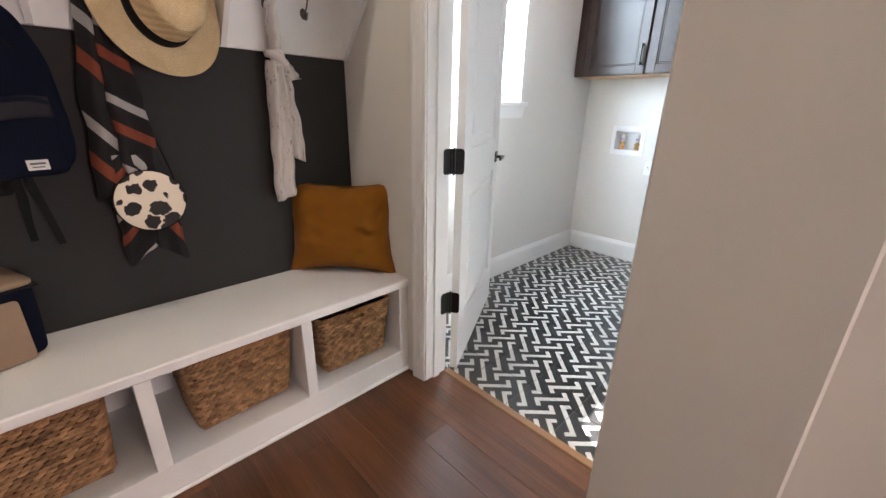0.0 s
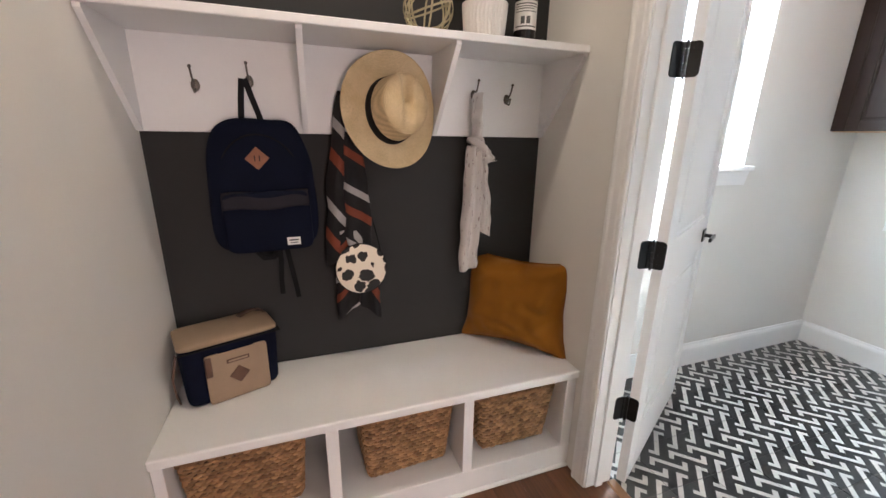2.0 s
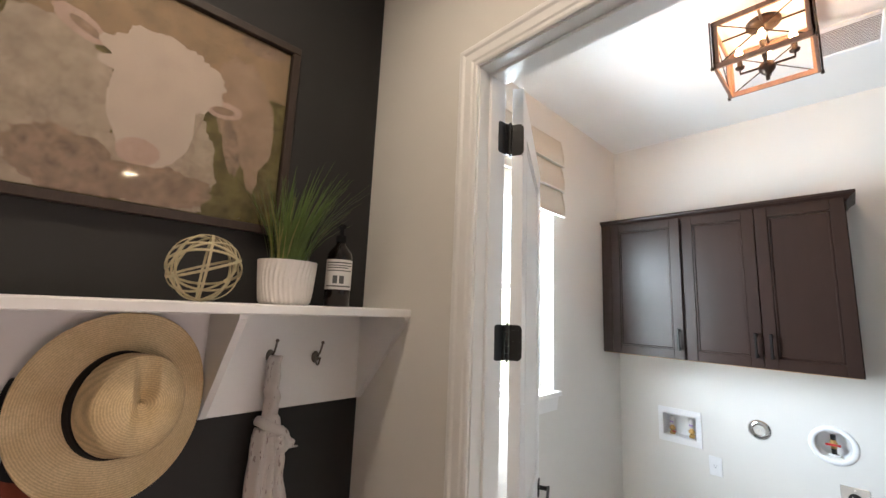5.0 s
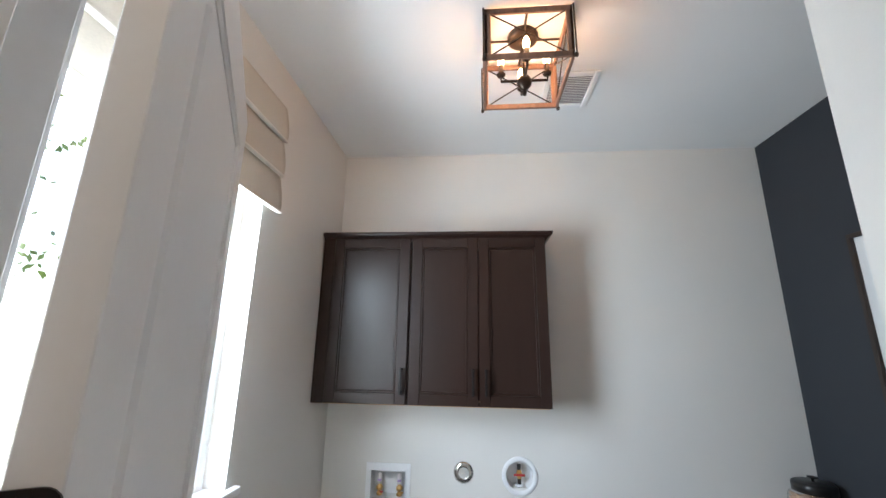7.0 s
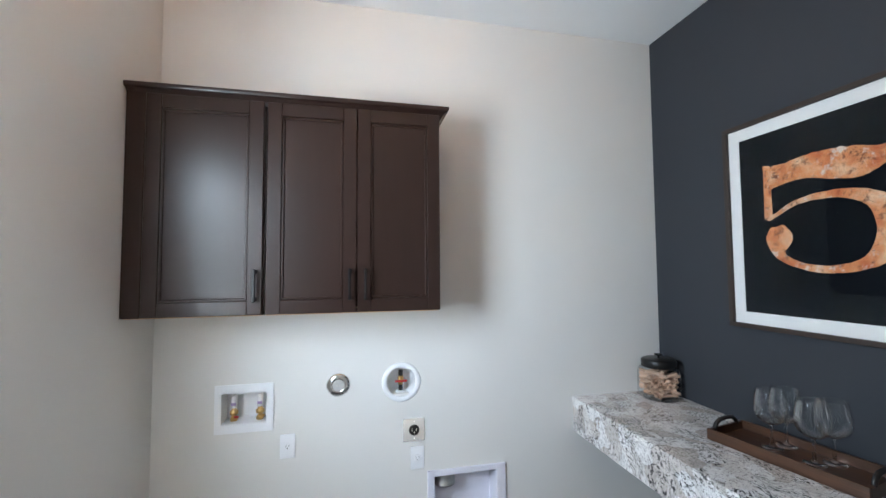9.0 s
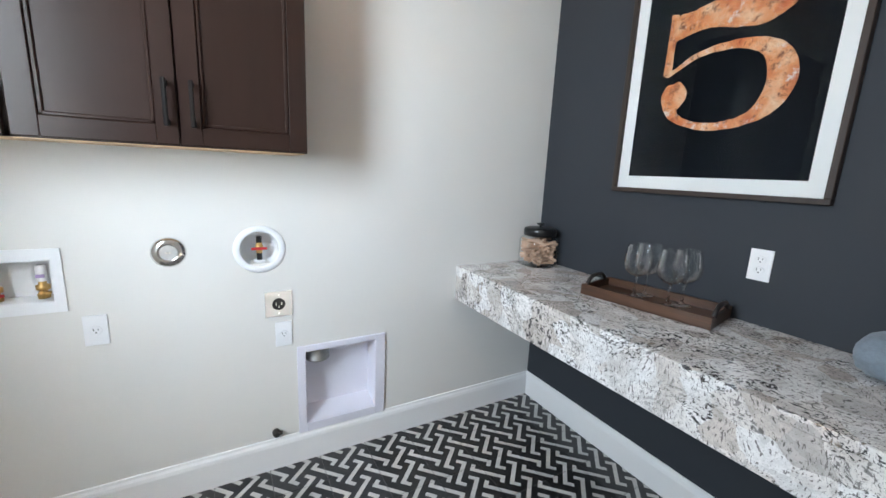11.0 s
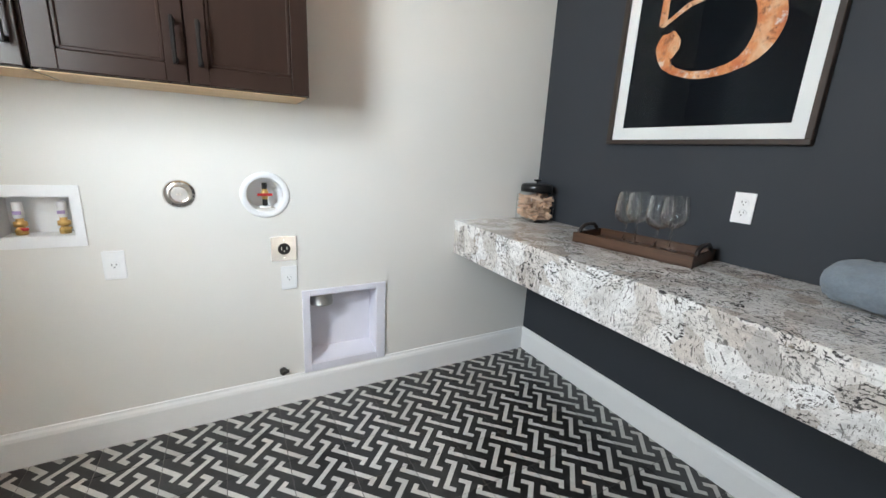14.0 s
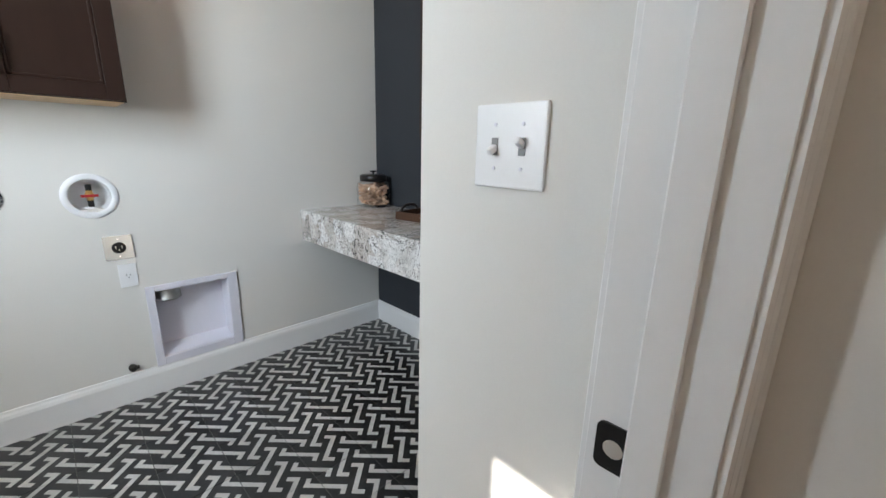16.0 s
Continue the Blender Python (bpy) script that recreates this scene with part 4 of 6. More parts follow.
def hat_surface(u, v):
    a = u * 2 * math.pi
    ca, sa = math.cos(a), math.sin(a)
    if v < 0.40:
        k = v / 0.40
        r = 0.080 * k ** 0.75
        z = 0.138 - 0.018 * k ** 3 - 0.030 * max(0, 1 - (sa * r / 0.026) ** 2) * (1 - 0.5 * k) * (0.75 - 0.25 * ca)
        r1, r2 = r * 1.12, r * 0.92
    elif v < 0.62:
        k = (v - 0.40) / 0.22
        r = 0.080 + 0.012 * k
        z = 0.120 * (1 - k) ** 0.95
        r1, r2 = r * 1.12, r * 0.92
    else:
        k = (v - 0.62) / 0.38
        r = 0.092 + 0.098 * k
        z = 0.010 * k * k + 0.016 * k * k * math.cos(2 * a + 0.6) + 0.005 * k * math.sin(3 * a)
        w = 1 - k
        r1, r2 = r * (1.0 + 0.12 * w), r * (0.90 + 0.02 * w)
    return Vector((r1 * ca, r2 * sa, z))


grid_sheet(bm, 72, 46, hat_surface, True)
ob = part("brim_and_crown", bm, STRAW, hat, smooth=True)
sol = ob.modifiers.new("thick", "SOLIDIFY")
sol.thickness, sol.offset = 0.0035, -1
bm = bmesh.new()
grid_sheet(bm, 60, 4, lambda u, v: Vector(((0.1090 - 0.0060 * v) * math.cos(u * 2 * math.pi), (0.0900 - 0.0050 * v) * math.sin(u * 2 * math.pi), 0.002 + 0.040 * v)), True)
ob = part("hat_band", bm, BLACK_CLOTH, hat, "black grosgrain band", smooth=True)
sol = ob.modifiers.new("thick", "SOLIDIFY")
sol.thickness = 0.003

# cushion
cushion = thing("cushion", pose(0.160, 1.492, 0.482, 0, 0, -46.6) @ pose(0, 0, 0, 0, -10, 0), "mustard velvet cushion leaning in the bench corner", "cushion")


def cushion_face(s):
    def f(u, v):
        p, q = 2 * u - 1, 2 * v - 1
        t = ((1 - abs(p) ** 3.2) * (1 - abs(q) ** 3.2)) ** 0.55
        ex = 1 + 0.27 * (abs(p) * abs(q)) ** 6 - 0.065 * (1 - abs(p)) * q * q - 0.065 * (1 - abs(q)) * p * p
        y, z = 0.232 * p * ex * (1 + 0.035 * q), 0.200 + 0.194 * q * ex
        d = 0.096 * t * (1 + 0.18 * noise.noise(Vector((p * 1.7, q * 1.7, s)))) + 0.012 * t * noise.noise(Vector((p * 4.5, q * 4.5, 5 + s)))
        d += 0.007 * t * math.sin(7 * p + 3 * q) * abs(p * q) - 0.010 * math.exp(-((p - 0.75) ** 2 * 40 + (q - 0.72 - 0.5 * (p - 0.75)) ** 2 * 60))
        d -= 0.030 * math.exp(-((p - 0.1) ** 2 * 30 + (q - 0.80) ** 2 * 9)) + 0.016 * math.exp(-((p + 0.45) ** 2 * 40 + (q - 0.86) ** 2 * 14)) + 0.014 * math.exp(-((p - 0.70 - 0.3 * q) ** 2 * 90 + (q - 0.35) ** 2 * 5)) + 0.010 * math.exp(-((p - 0.62) ** 2 * 14 + (q + 0.12 + 0.3 * (p - 0.6)) ** 2 * 120))
        return Vector((s * d, y, z))
    return f


bm = bmesh.new()
grid_sheet(bm, 48, 48, cushion_face(1))
grid_sheet(bm, 48, 48, cushion_face(-1))
bmesh.ops.remove_doubles(bm, verts=bm.verts[:], dist=0.0006)
part("cover", bm, MUSTARD, cushion, smooth=True)
bm = bmesh.new()
rim = []
for k in range(160):
    a = k / 40
    s, w = int(a), a - int(a)
    p, q = ((2 * w - 1, -1), (1, 2 * w - 1), (1 - 2 * w, 1), (-1, 1 - 2 * w))[s]
    ex = 1 + 0.27 * (abs(p) * abs(q)) ** 6 - 0.065 * (1 - abs(p)) * q * q - 0.065 * (1 - abs(q)) * p * p
    rim.append((0, 0.232 * p * ex * (1 + 0.035 * q), 0.200 + 0.194 * q * ex))
tube(bm, rim, 0.0035, 6, True)
part("piping", bm, MUSTARD, cushion, smooth=True)

# lunch bag
lunch = thing("lunch_bag", pose(0.106, 0.348, 0.482, 0, 0, 20) @ Matrix.Scale(1.12, 4), "khaki and navy canvas lunch bag on the bench", "bag")
bm = bmesh.new()
pad(bm, (0.084, 0.138, 0.101), (0, 0, 0.102), 0.18, 0.22, 48, 26, 0.012)
for v in bm.verts:
    k = v.co.z / 0.2
    v.co.x *= 0.93 + 0.07 * k
    v.co.y *= 0.95 + 0.06 * k
part("body", bm, NAVY, lunch, smooth=True)
bm = bmesh.new()
pad(bm, (0.005, 0.088, 0.082), (0.085, 0.010, 0.086), 0.10, 0.08, 44, 26)
part("front_panel", bm, KHAKI, lunch, "khaki canvas front panel", smooth=True)
bm = bmesh.new()
pad(bm, (0.083, 0.140, 0.011), (0.000, 0, 0.203), 0.5, 0.18, 48, 14, 0.01)
part("lid", bm, KHAKI, lunch, "khaki canvas lid", smooth=True)
bm = bmesh.new()
tube(bm, [(0.087, -0.142, 0.193), (0.087, 0.142, 0.193)], 0.003, 8)
tube(bm, [(0.087, 0.142, 0.193), (-0.05, 0.146, 0.193)], 0.003, 8)
part("zip", bm, BLACK_CLOTH, lunch, "dark zip")
part("zip_pull", boxes((0.091, 0.096, -0.078, -0.060, 0.100, 0.166, 0.003)), BROWN_LEATHER, lunch, "brown leather zip pull")
part("name_bar", boxes((0.0895, 0.0915, -0.020, 0.044, 0.128, 0.142, 0.001)), BROWN_LEATHER, lunch, "brown leather name bar")
part("lettering", boxes((0.0915, 0.0919, -0.015, 0.039, 0.132, 0.138)), KHAKI, lunch)
part("patch", boxes((-0.001, 0.0016, -0.021, 0.021, -0.021, 0.021, 0.001)), BROWN_LEATHER, lunch, "brown leather diamond patch", m=pose(0.0905, 0.012, 0.083, 45, 0, 0))
bm = bmesh.new()
ribbon(bm, [(0.03, -0.142, 0.17), (0.035, -0.158, 0.10), (0.03, -0.156, 0.04), (0.02, -0.150, 0.012)], 0.014, 0.002, (1, 0, 0))
part("strap", bm, BROWN_LEATHER, lunch, "brown leather side strap")
bm = bmesh.new()
ribbon(bm, [(-0.045, 0.05, 0.215), (-0.06, 0.09, 0.222), (-0.06, 0.12, 0.222), (-0.045, 0.142, 0.200)], 0.012, 0.002, (1, 0, 0))
part("strap", bm, BROWN_LEATHER, lunch, "brown leather carrying strap")


def rounded_outline(wide, deep, r, n):
    """n even steps round a rounded rectangle: (x, y) and the outward normal."""
    a, b = deep / 2 - r, wide / 2 - r
    arcs = [(2 * b, (a + r, -b), (0, 1)), (math.pi * r / 2, (a, b), 0), (2 * a, (a, b + r), (-1, 0)), (math.pi * r / 2, (-a, b), 90),
            (2 * b, (-a - r, b), (0, -1)), (math.pi * r / 2, (-a, -b), 180), (2 * a, (-a, -b - r), (1, 0)), (math.pi * r / 2, (a, -b), 270)]
    total = sum(q[0] for q in arcs)
    out = []
    for k in range(n):
        s, i = total * k / n, 0
        while s > arcs[i][0]:
            s -= arcs[i][0]
            i += 1
        ln, (cx, cy), way = arcs[i]
        if isinstance(way, tuple):
            out.append((cx + way[0] * s, cy + way[1] * s, way[1], -way[0]))
        else:
            g = radians(way) + s / r
            out.append((cx + r * math.cos(g), cy + r * math.sin(g), math.cos(g), math.sin(g)))
    return out


def island_grass(name, color):
    """Dried seagrass whose tone changes from strand to strand."""
    m = material(name, color, 0.62, var=0.35, scale=40, fine=260, relief=0.5)
    nt = m.node_tree
    b = nt.nodes["Principled BSDF"]
    old = b.inputs["Base Color"].links[0].from_socket
    geo = nt.nodes.new("ShaderNodeNewGeometry")
    nt.links.new(mix_rgb(nt, 1.0, old, ramp(nt, geo.outputs["Random Per Island"], (0.0, (0.50, 0.45, 0.40)), (0.35, (0.80, 0.82, 0.78)), (0.8, (1.1, 1.1, 1.1)), (1.0, (1.35, 1.4, 1.4))), "MULTIPLY"), b.inputs["Base Color"])
    return m


WEAVE = island_grass("woven_seagrass_strands", (0.37, 0.205, 0.098))


def basket(at, wide, deep, high, label, seed):
    """A tapered seagrass basket: courses of short twisted strands laid like bricks, and a plaited rim."""
    b = thing("storage_basket", at, label, "basket", "baskets in the bench")
    rnd = random.Random(seed)
    rows, cols = round(high / 0.0155), round((wide + deep) * 2 / 0.0270)
    verts, faces = [], []

    def strand(c, along, out, ln, r, tilt):
        up = Vector((0, 0, 1))
        along = (along + up * tilt).normalized()
        up = out.cross(along).normalized()
        n0 = len(verts)
        for k, (t, w) in enumerate(((-1.0, 0.35), (-0.6, 0.85), (0.0, 1.0), (0.6, 0.85), (1.0, 0.35))):
            for j in range(6):
                g = j * math.pi / 3 + 0.3
                verts.append(c + along * (ln * t) - out * (0.0030 * t * t) + (up * math.sin(g) * 1.15 + out * math.cos(g) * 0.75) * (r * w))
            if k:
                for j in range(6):
                    q = n0 + k * 6 - 6
                    faces.append((q + j, q + (j + 1) % 6, q + 6 + (j + 1) % 6, q + 6 + j))
    for r in range(rows):
        k = (r + 0.5) / rows
        inset = 0.022 * (1 - k)
        line = rounded_outline(wide - 2 * inset, deep - 2 * inset, 0.030, cols * 2)
        for n_ in range(cols):
            x, y, nx, ny = line[(2 * n_ + r) % (2 * cols)]
            out = Vector((nx, ny, 0))
            strand(Vector((x, y, 0.008 + k * (high - 0.024))) + out * rnd.uniform(-0.001, 0.0012) + Vector((0, 0, rnd.uniform(-0.0012, 0.0012))), Vector((-ny, nx, 0)), out, 0.0145, 0.0066, rnd.gauss(0.20, 0.10))
    me = bpy.data.meshes.new("weave")
    me.from_pydata(verts, [], faces)
    me.materials.append(WEAVE)
    for poly in me.polygons:
        poly.use_smooth = True
    ob = new("weave", me)
    ob.parent = b
    tagged(ob, "woven seagrass courses")
    bm = bmesh.new()
    ring = rounded_outline(wide - 0.004, deep - 0.004, 0.030, 260)
    for ph in (0, math.pi):
        tube(bm, [(x + 0.004 * nx * math.cos(n_ * 0.87 + ph), y + 0.004 * ny * math.cos(n_ * 0.87 + ph), high - 0.008 + 0.005 * math.sin(n_ * 0.87 + ph)) for n_, (x, y, nx, ny) in enumerate(ring)], 0.0062, 5, True)
    part("rim", bm, SEAGRASS, b, "plaited rim", smooth=True)
    part("base", boxes((-deep / 2 + 0.03, deep / 2 - 0.03, -wide / 2 + 0.03, wide / 2 - 0.03, 0.0, 0.008)), SEAGRASS, b)
    # inner sheet coloured near black to paint the shade in the weave's gaps
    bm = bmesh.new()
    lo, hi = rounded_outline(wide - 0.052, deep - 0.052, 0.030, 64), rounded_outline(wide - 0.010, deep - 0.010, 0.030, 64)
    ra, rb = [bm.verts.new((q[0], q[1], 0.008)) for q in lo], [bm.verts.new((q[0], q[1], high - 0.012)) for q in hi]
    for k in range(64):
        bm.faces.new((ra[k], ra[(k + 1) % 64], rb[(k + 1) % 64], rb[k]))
    part("lining", bm, SEAGRASS_SHADE, b)
    return b


basket(pose(0.235, 0.398, 0.117, 0, 0, 1), 0.388, 0.27, 0.292, "large woven seagrass basket in a bench cubby", 1)
basket(pose(0.228, 0.962, 0.117, 0, 0, 3), 0.365, 0.27, 0.284, "woven seagrass basket in the middle cubby", 2)
basket(pose(0.238, 1.430, 0.117, 0, 0, 0), 0.350, 0.27, 0.270, "woven seagrass basket beside the doorway", 3)

# framed farm print: plain woolly ovals on a field
sheep = thing("farm_picture", (0.003, 0.925, 1.922), "framed print of pale woolly shapes in a green field", "picture")
PY0, PY1, PH = -0.400, 0.400, 0.655


def picture_frame(parent, y0, y1, h, wd, depth, mat, x=0.0):
    for nm, s in (("frame_rail", (x, x + depth, y0, y1, 0, wd)), ("frame_rail", (x, x + depth, y0, y1, h - wd, h)), ("frame_stile", (x, x + depth, y0, y0 + wd, wd, h - wd)), ("frame_stile", (x, x + depth, y1 - wd, y1, wd, h - wd))):
        part(nm, boxes((*s, 0.002)), mat, parent)


picture_frame(sheep, PY0, PY1, PH, 0.026, 0.028, FRAME_WOOD)
FIELD = material("printed_field", (0.120, 0.098, 0.040), 0.6, var=0.65, scale=18, fine=60, relief=0, spec=0.15)
WOOL = material("printed_wool", (0.33, 0.265, 0.205), 0.6, var=0.30, scale=20, fine=110, relief=0, spec=0.15)
WOOL_PALE = material("printed_pale_wool", (0.46, 0.375, 0.315), 0.6, var=0.10, scale=12, fine=110, relief=0, spec=0.15)
WOOL_PINK = material("printed_pink_grey", (0.42, 0.30, 0.245), 0.6, var=0.16, scale=14, fine=110, relief=0, spec=0.15)
WOOL_FAR = material("printed_far_wool", (0.29, 0.205, 0.145), 0.6, var=0.28, scale=14, fine=90, relief=0, spec=0.15)
WOOL_SHADE = material("printed_brown_shade", (0.235, 0.165, 0.120), 0.6, var=0.45, scale=30, fine=110, relief=0, spec=0.15)
SKYLINE = material("printed_straw_field", (0.26, 0.18, 0.11), 0.6, var=0.35, scale=12, relief=0, spec=0.15)
part("print", boxes((0.006, 0.010, PY0 + 0.028, PY1 - 0.028, 0.028, PH - 0.028)), FIELD, sheep)
part("print_horizon", boxes((0.0102, 0.0106, PY0 + 0.03, PY1 - 0.03, 0.44, PH - 0.03)), SKYLINE, sheep)


def oval(cy, cz, ry, rz, layer, turn=0.0, rough=0.12, n=96):
    bm = bmesh.new()
    vs = []
    for k in range(n):
        a = k * 2 * math.pi / n
        r = 1 + rough * noise.noise(Vector((math.cos(a) * 3, math.sin(a) * 3, layer * 7.0))) + rough * 0.6 * noise.noise(Vector((math.cos(a) * 14, math.sin(a) * 14, layer)))
        y, z = ry * r * math.cos(a), rz * r * math.sin(a)
        vs.append(bm.verts.new((0.0106 + 0.0003 * layer, min(0.368, max(-0.368, cy + y * math.cos(turn) - z * math.sin(turn))), min(PH - 0.032, max(0.031, cz + y * math.sin(turn) + z * math.cos(turn))))))
    bm.faces.new(vs)
    return bm


for nm, mt, args in (("print_shape", WOOL_FAR, (-0.33, 0.52, 0.06, 0.16, 1)), ("print_shape", WOOL_FAR, (-0.225, 0.58, 0.05, 0.07, 1)), ("print_shape", WOOL_SHADE, (0.285, 0.61, 0.07, 0.04, 1)),
                     ("print_shape", WOOL_FAR, (0.255, 0.365, 0.085, 0.175, 2, 0.2)), ("print_shape", WOOL_SHADE, (0.225, 0.245, 0.022, 0.085, 3, 0.2)), ("print_shape", WOOL_FAR, (0.285, 0.21, 0.022, 0.09, 3, 0.1)),
                     ("print_shape", WOOL, (-0.185, 0.235, 0.155, 0.215, 4, 0.1, 0.16)), ("print_shape", WOOL_SHADE, (-0.11, 0.10, 0.12, 0.075, 5, -0.3, 0.15)), ("print_shape", WOOL, (0.075, 0.155, 0.115, 0.185, 6, 0.0, 0.2)),
                     ("print_shape", WOOL_SHADE, (0.055, 0.085, 0.135, 0.055, 7, 0.0, 0.2)), ("print_shape", WOOL_PINK, (-0.135, 0.450, 0.060, 0.028, 7, -0.5)), ("print_shape", WOOL_SHADE, (-0.125, 0.446, 0.036, 0.012, 8, -0.5)),
                     ("print_shape", WOOL_PINK, (0.195, 0.352, 0.050, 0.026, 7, 0.1)), ("print_shape", WOOL_SHADE, (0.195, 0.350, 0.030, 0.012, 8, 0.1)), ("print_shape", WOOL_PALE, (0.045, 0.405, 0.140, 0.105, 9, -0.12, 0.2)),
                     ("print_shape", WOOL_PALE, (0.030, 0.285, 0.096, 0.155, 10, 0.1, 0.05)), ("print_shape", WOOL_PINK, (0.012, 0.165, 0.046, 0.036, 11, 0.0, 0.05))):
    part(nm, oval(*args), mt, sheep)
pane = part("glazing", boxes((0.0150, 0.0165, PY0 + 0.029, PY1 - 0.029, 0.029, PH - 0.029)), PICTURE_GLASS, sheep)
pane.visible_shadow = False

# shelf things
SZ = 1.708
ball = thing("wire_ball", (0.160, 1.094, SZ), "openwork ball of pale bent strips on the shelf", "ornament")
rnd = random.Random(9)
for k in range(9):
    t1, t2 = rnd.uniform(0, 180), rnd.uniform(0, 180)
    m = pose(0, 0, 0.084, t1 * 0.6 + 20 * k, t2, 37 * k)
    bm = bmesh.new()
    lathe(bm, [(0.0815, -0.003), (0.0840, -0.003), (0.0840, 0.003), (0.0815, 0.003), (0.0815, -0.003)], 56, m)
    part("hoop", bm, WOVEN, ball, smooth=False)

plant = thing("potted_grass", (0.160, 1.300, SZ) , "green grass plant in a white ribbed pot on the shelf", "plant")
bm = bmesh.new()


def pot_wall(u, v):
    a = u * 2 * math.pi
    r = 0.066 + 0.013 * v ** 0.6 + 0.0016 * math.sin(36 * a + 5 * math.sin(v * 3))
    if v < 0.06:
        r *= 0.94
    return Vector((r * math.cos(a), r * math.sin(a), 0.122 * v))


rows = grid_sheet(bm, 180, 14, pot_wall, True)
bm.faces.new([r[0] for r in rows])
lathe(bm, [(0.079, 0.122), (0.073, 0.122), (0.071, 0.10)], 60)
part("pot", bm, POT, plant, "white clay pot with wavy ribs", smooth=True)
bm = bmesh.new()
lathe(bm, [(0.0, 0.106), (0.072, 0.104)], 30)
part("soil", bm, material("dark_soil", (0.03, 0.02, 0.014), 0.9, var=0.4, scale=60, relief=0.6), plant)
LEAF = material("grass_blade", (0.075, 0.125, 0.022), 0.45, var=0.5, scale=9, fine=150, relief=0.1)
LEAF_DRY = material("dry_grass_blade", (0.20, 0.19, 0.06), 0.5, var=0.3, scale=9, fine=150, relief=0.1)
for nm, mt, count, tall in (("blades", LEAF, 150, 0.295), ("dry_blades", LEAF_DRY, 34, 0.24)):
    bm = bmesh.new()
    for k in range(count):
        a, r0 = rnd.uniform(0, 2 * math.pi), 0.052 * math.sqrt(rnd.random())
        ln, lean_out = tall * rnd.uniform(0.55, 1.0), rnd.uniform(0.05, 0.62) * (0.3 + r0 / 0.052)
        base = Vector((r0 * math.cos(a), r0 * math.sin(a), 0.10))
        out = Vector((math.cos(a), math.sin(a), 0))
        side = Vector((-math.sin(a), math.cos(a), 0))
        prev = None
        for s in range(6):
            t = s / 5
            c = base + Vector((0, 0, ln * t * (1 - 0.10 * lean_out * t))) + out * (ln * lean_out * t ** 1.7) + Vector((0, 0.034 * t * t, 0))
            w = 0.0030 * (1 - t) ** 0.6 + 0.0002
            pair = [bm.verts.new(c - side * w), bm.verts.new(c + out * 0.0010 - 0 * side), bm.verts.new(c + side * w)]
            if prev:
                bm.faces.new((prev[0], prev[1], pair[1], pair[0]))
                bm.faces.new((prev[1], prev[2], pair[2], pair[1]))
            prev = pair
    for v in bm.verts:
        v.co.x = max(v.co.x, -0.135)
    tagged(part(nm, bm, mt, plant, "slim green blades", smooth=True), kind="stuff")

bottle = thing("soap_bottle", (0.160, 1.462, SZ), "dark amber pump bottle with a white label on the shelf", "bottle")
bm = bmesh.new()
lathe(bm, [(0.0, 0.0), (0.036, 0.0), (0.039, 0.004), (0.039, 0.150), (0.036, 0.166), (0.022, 0.186), (0.0145, 0.194), (0.0145, 0.206)], 36)
part("bottle", bm, AMBER, bottle, smooth=True)
bm = bmesh.new()
lathe(bm, [(0.016, 0.200), (0.016, 0.222), (0.007, 0.224), (0.006, 0.246), (0.012, 0.247), (0.013, 0.258), (0.0, 0.260)], 24)
tube(bm, [(0, 0, 0.254), (0.012, -0.012, 0.255), (0.026, -0.026, 0.250)], 0.0045, 8)
part("pump", bm, BLACK_CLOTH, bottle, "black pump head", smooth=True)
bm = bmesh.new()
grid_sheet(bm, 28, 2, lambda u, v: Vector((0.0395 * math.cos((u - 0.62) * 3.6), 0.0395 * math.sin((u - 0.62) * 3.6), 0.052 + 0.092 * v)))
lab = part("label", bm, LABEL, bottle, "white printed label")
bm = bmesh.new()
for z0, z1, a0, a1 in ((0.132, 0.136, 0.2, 0.8), (0.124, 0.127, 0.2, 0.8), (0.117, 0.120, 0.2, 0.7), (0.108, 0.111, 0.2, 0.8), (0.070, 0.094, 0.36, 0.46), (0.070, 0.094, 0.50, 0.60), (0.060, 0.064, 0.2, 0.8)):
    grid_sheet(bm, 10, 2, lambda u, v: Vector((0.0400 * math.cos((a0 + (a1 - a0) * u - 0.62) * 3.6), 0.0400 * math.sin((a0 + (a1 - a0) * u - 0.62) * 3.6), z0 + (z1 - z0) * v)))
part("lettering", bm, INK, lab)

# ---- laundry things ----
SLOT = material("dark_slot", (0.03, 0.03, 0.03), 0.6, relief=0)
GREY_SLOT = material("grey_slot", (0.22, 0.22, 0.225), 0.6, relief=0)


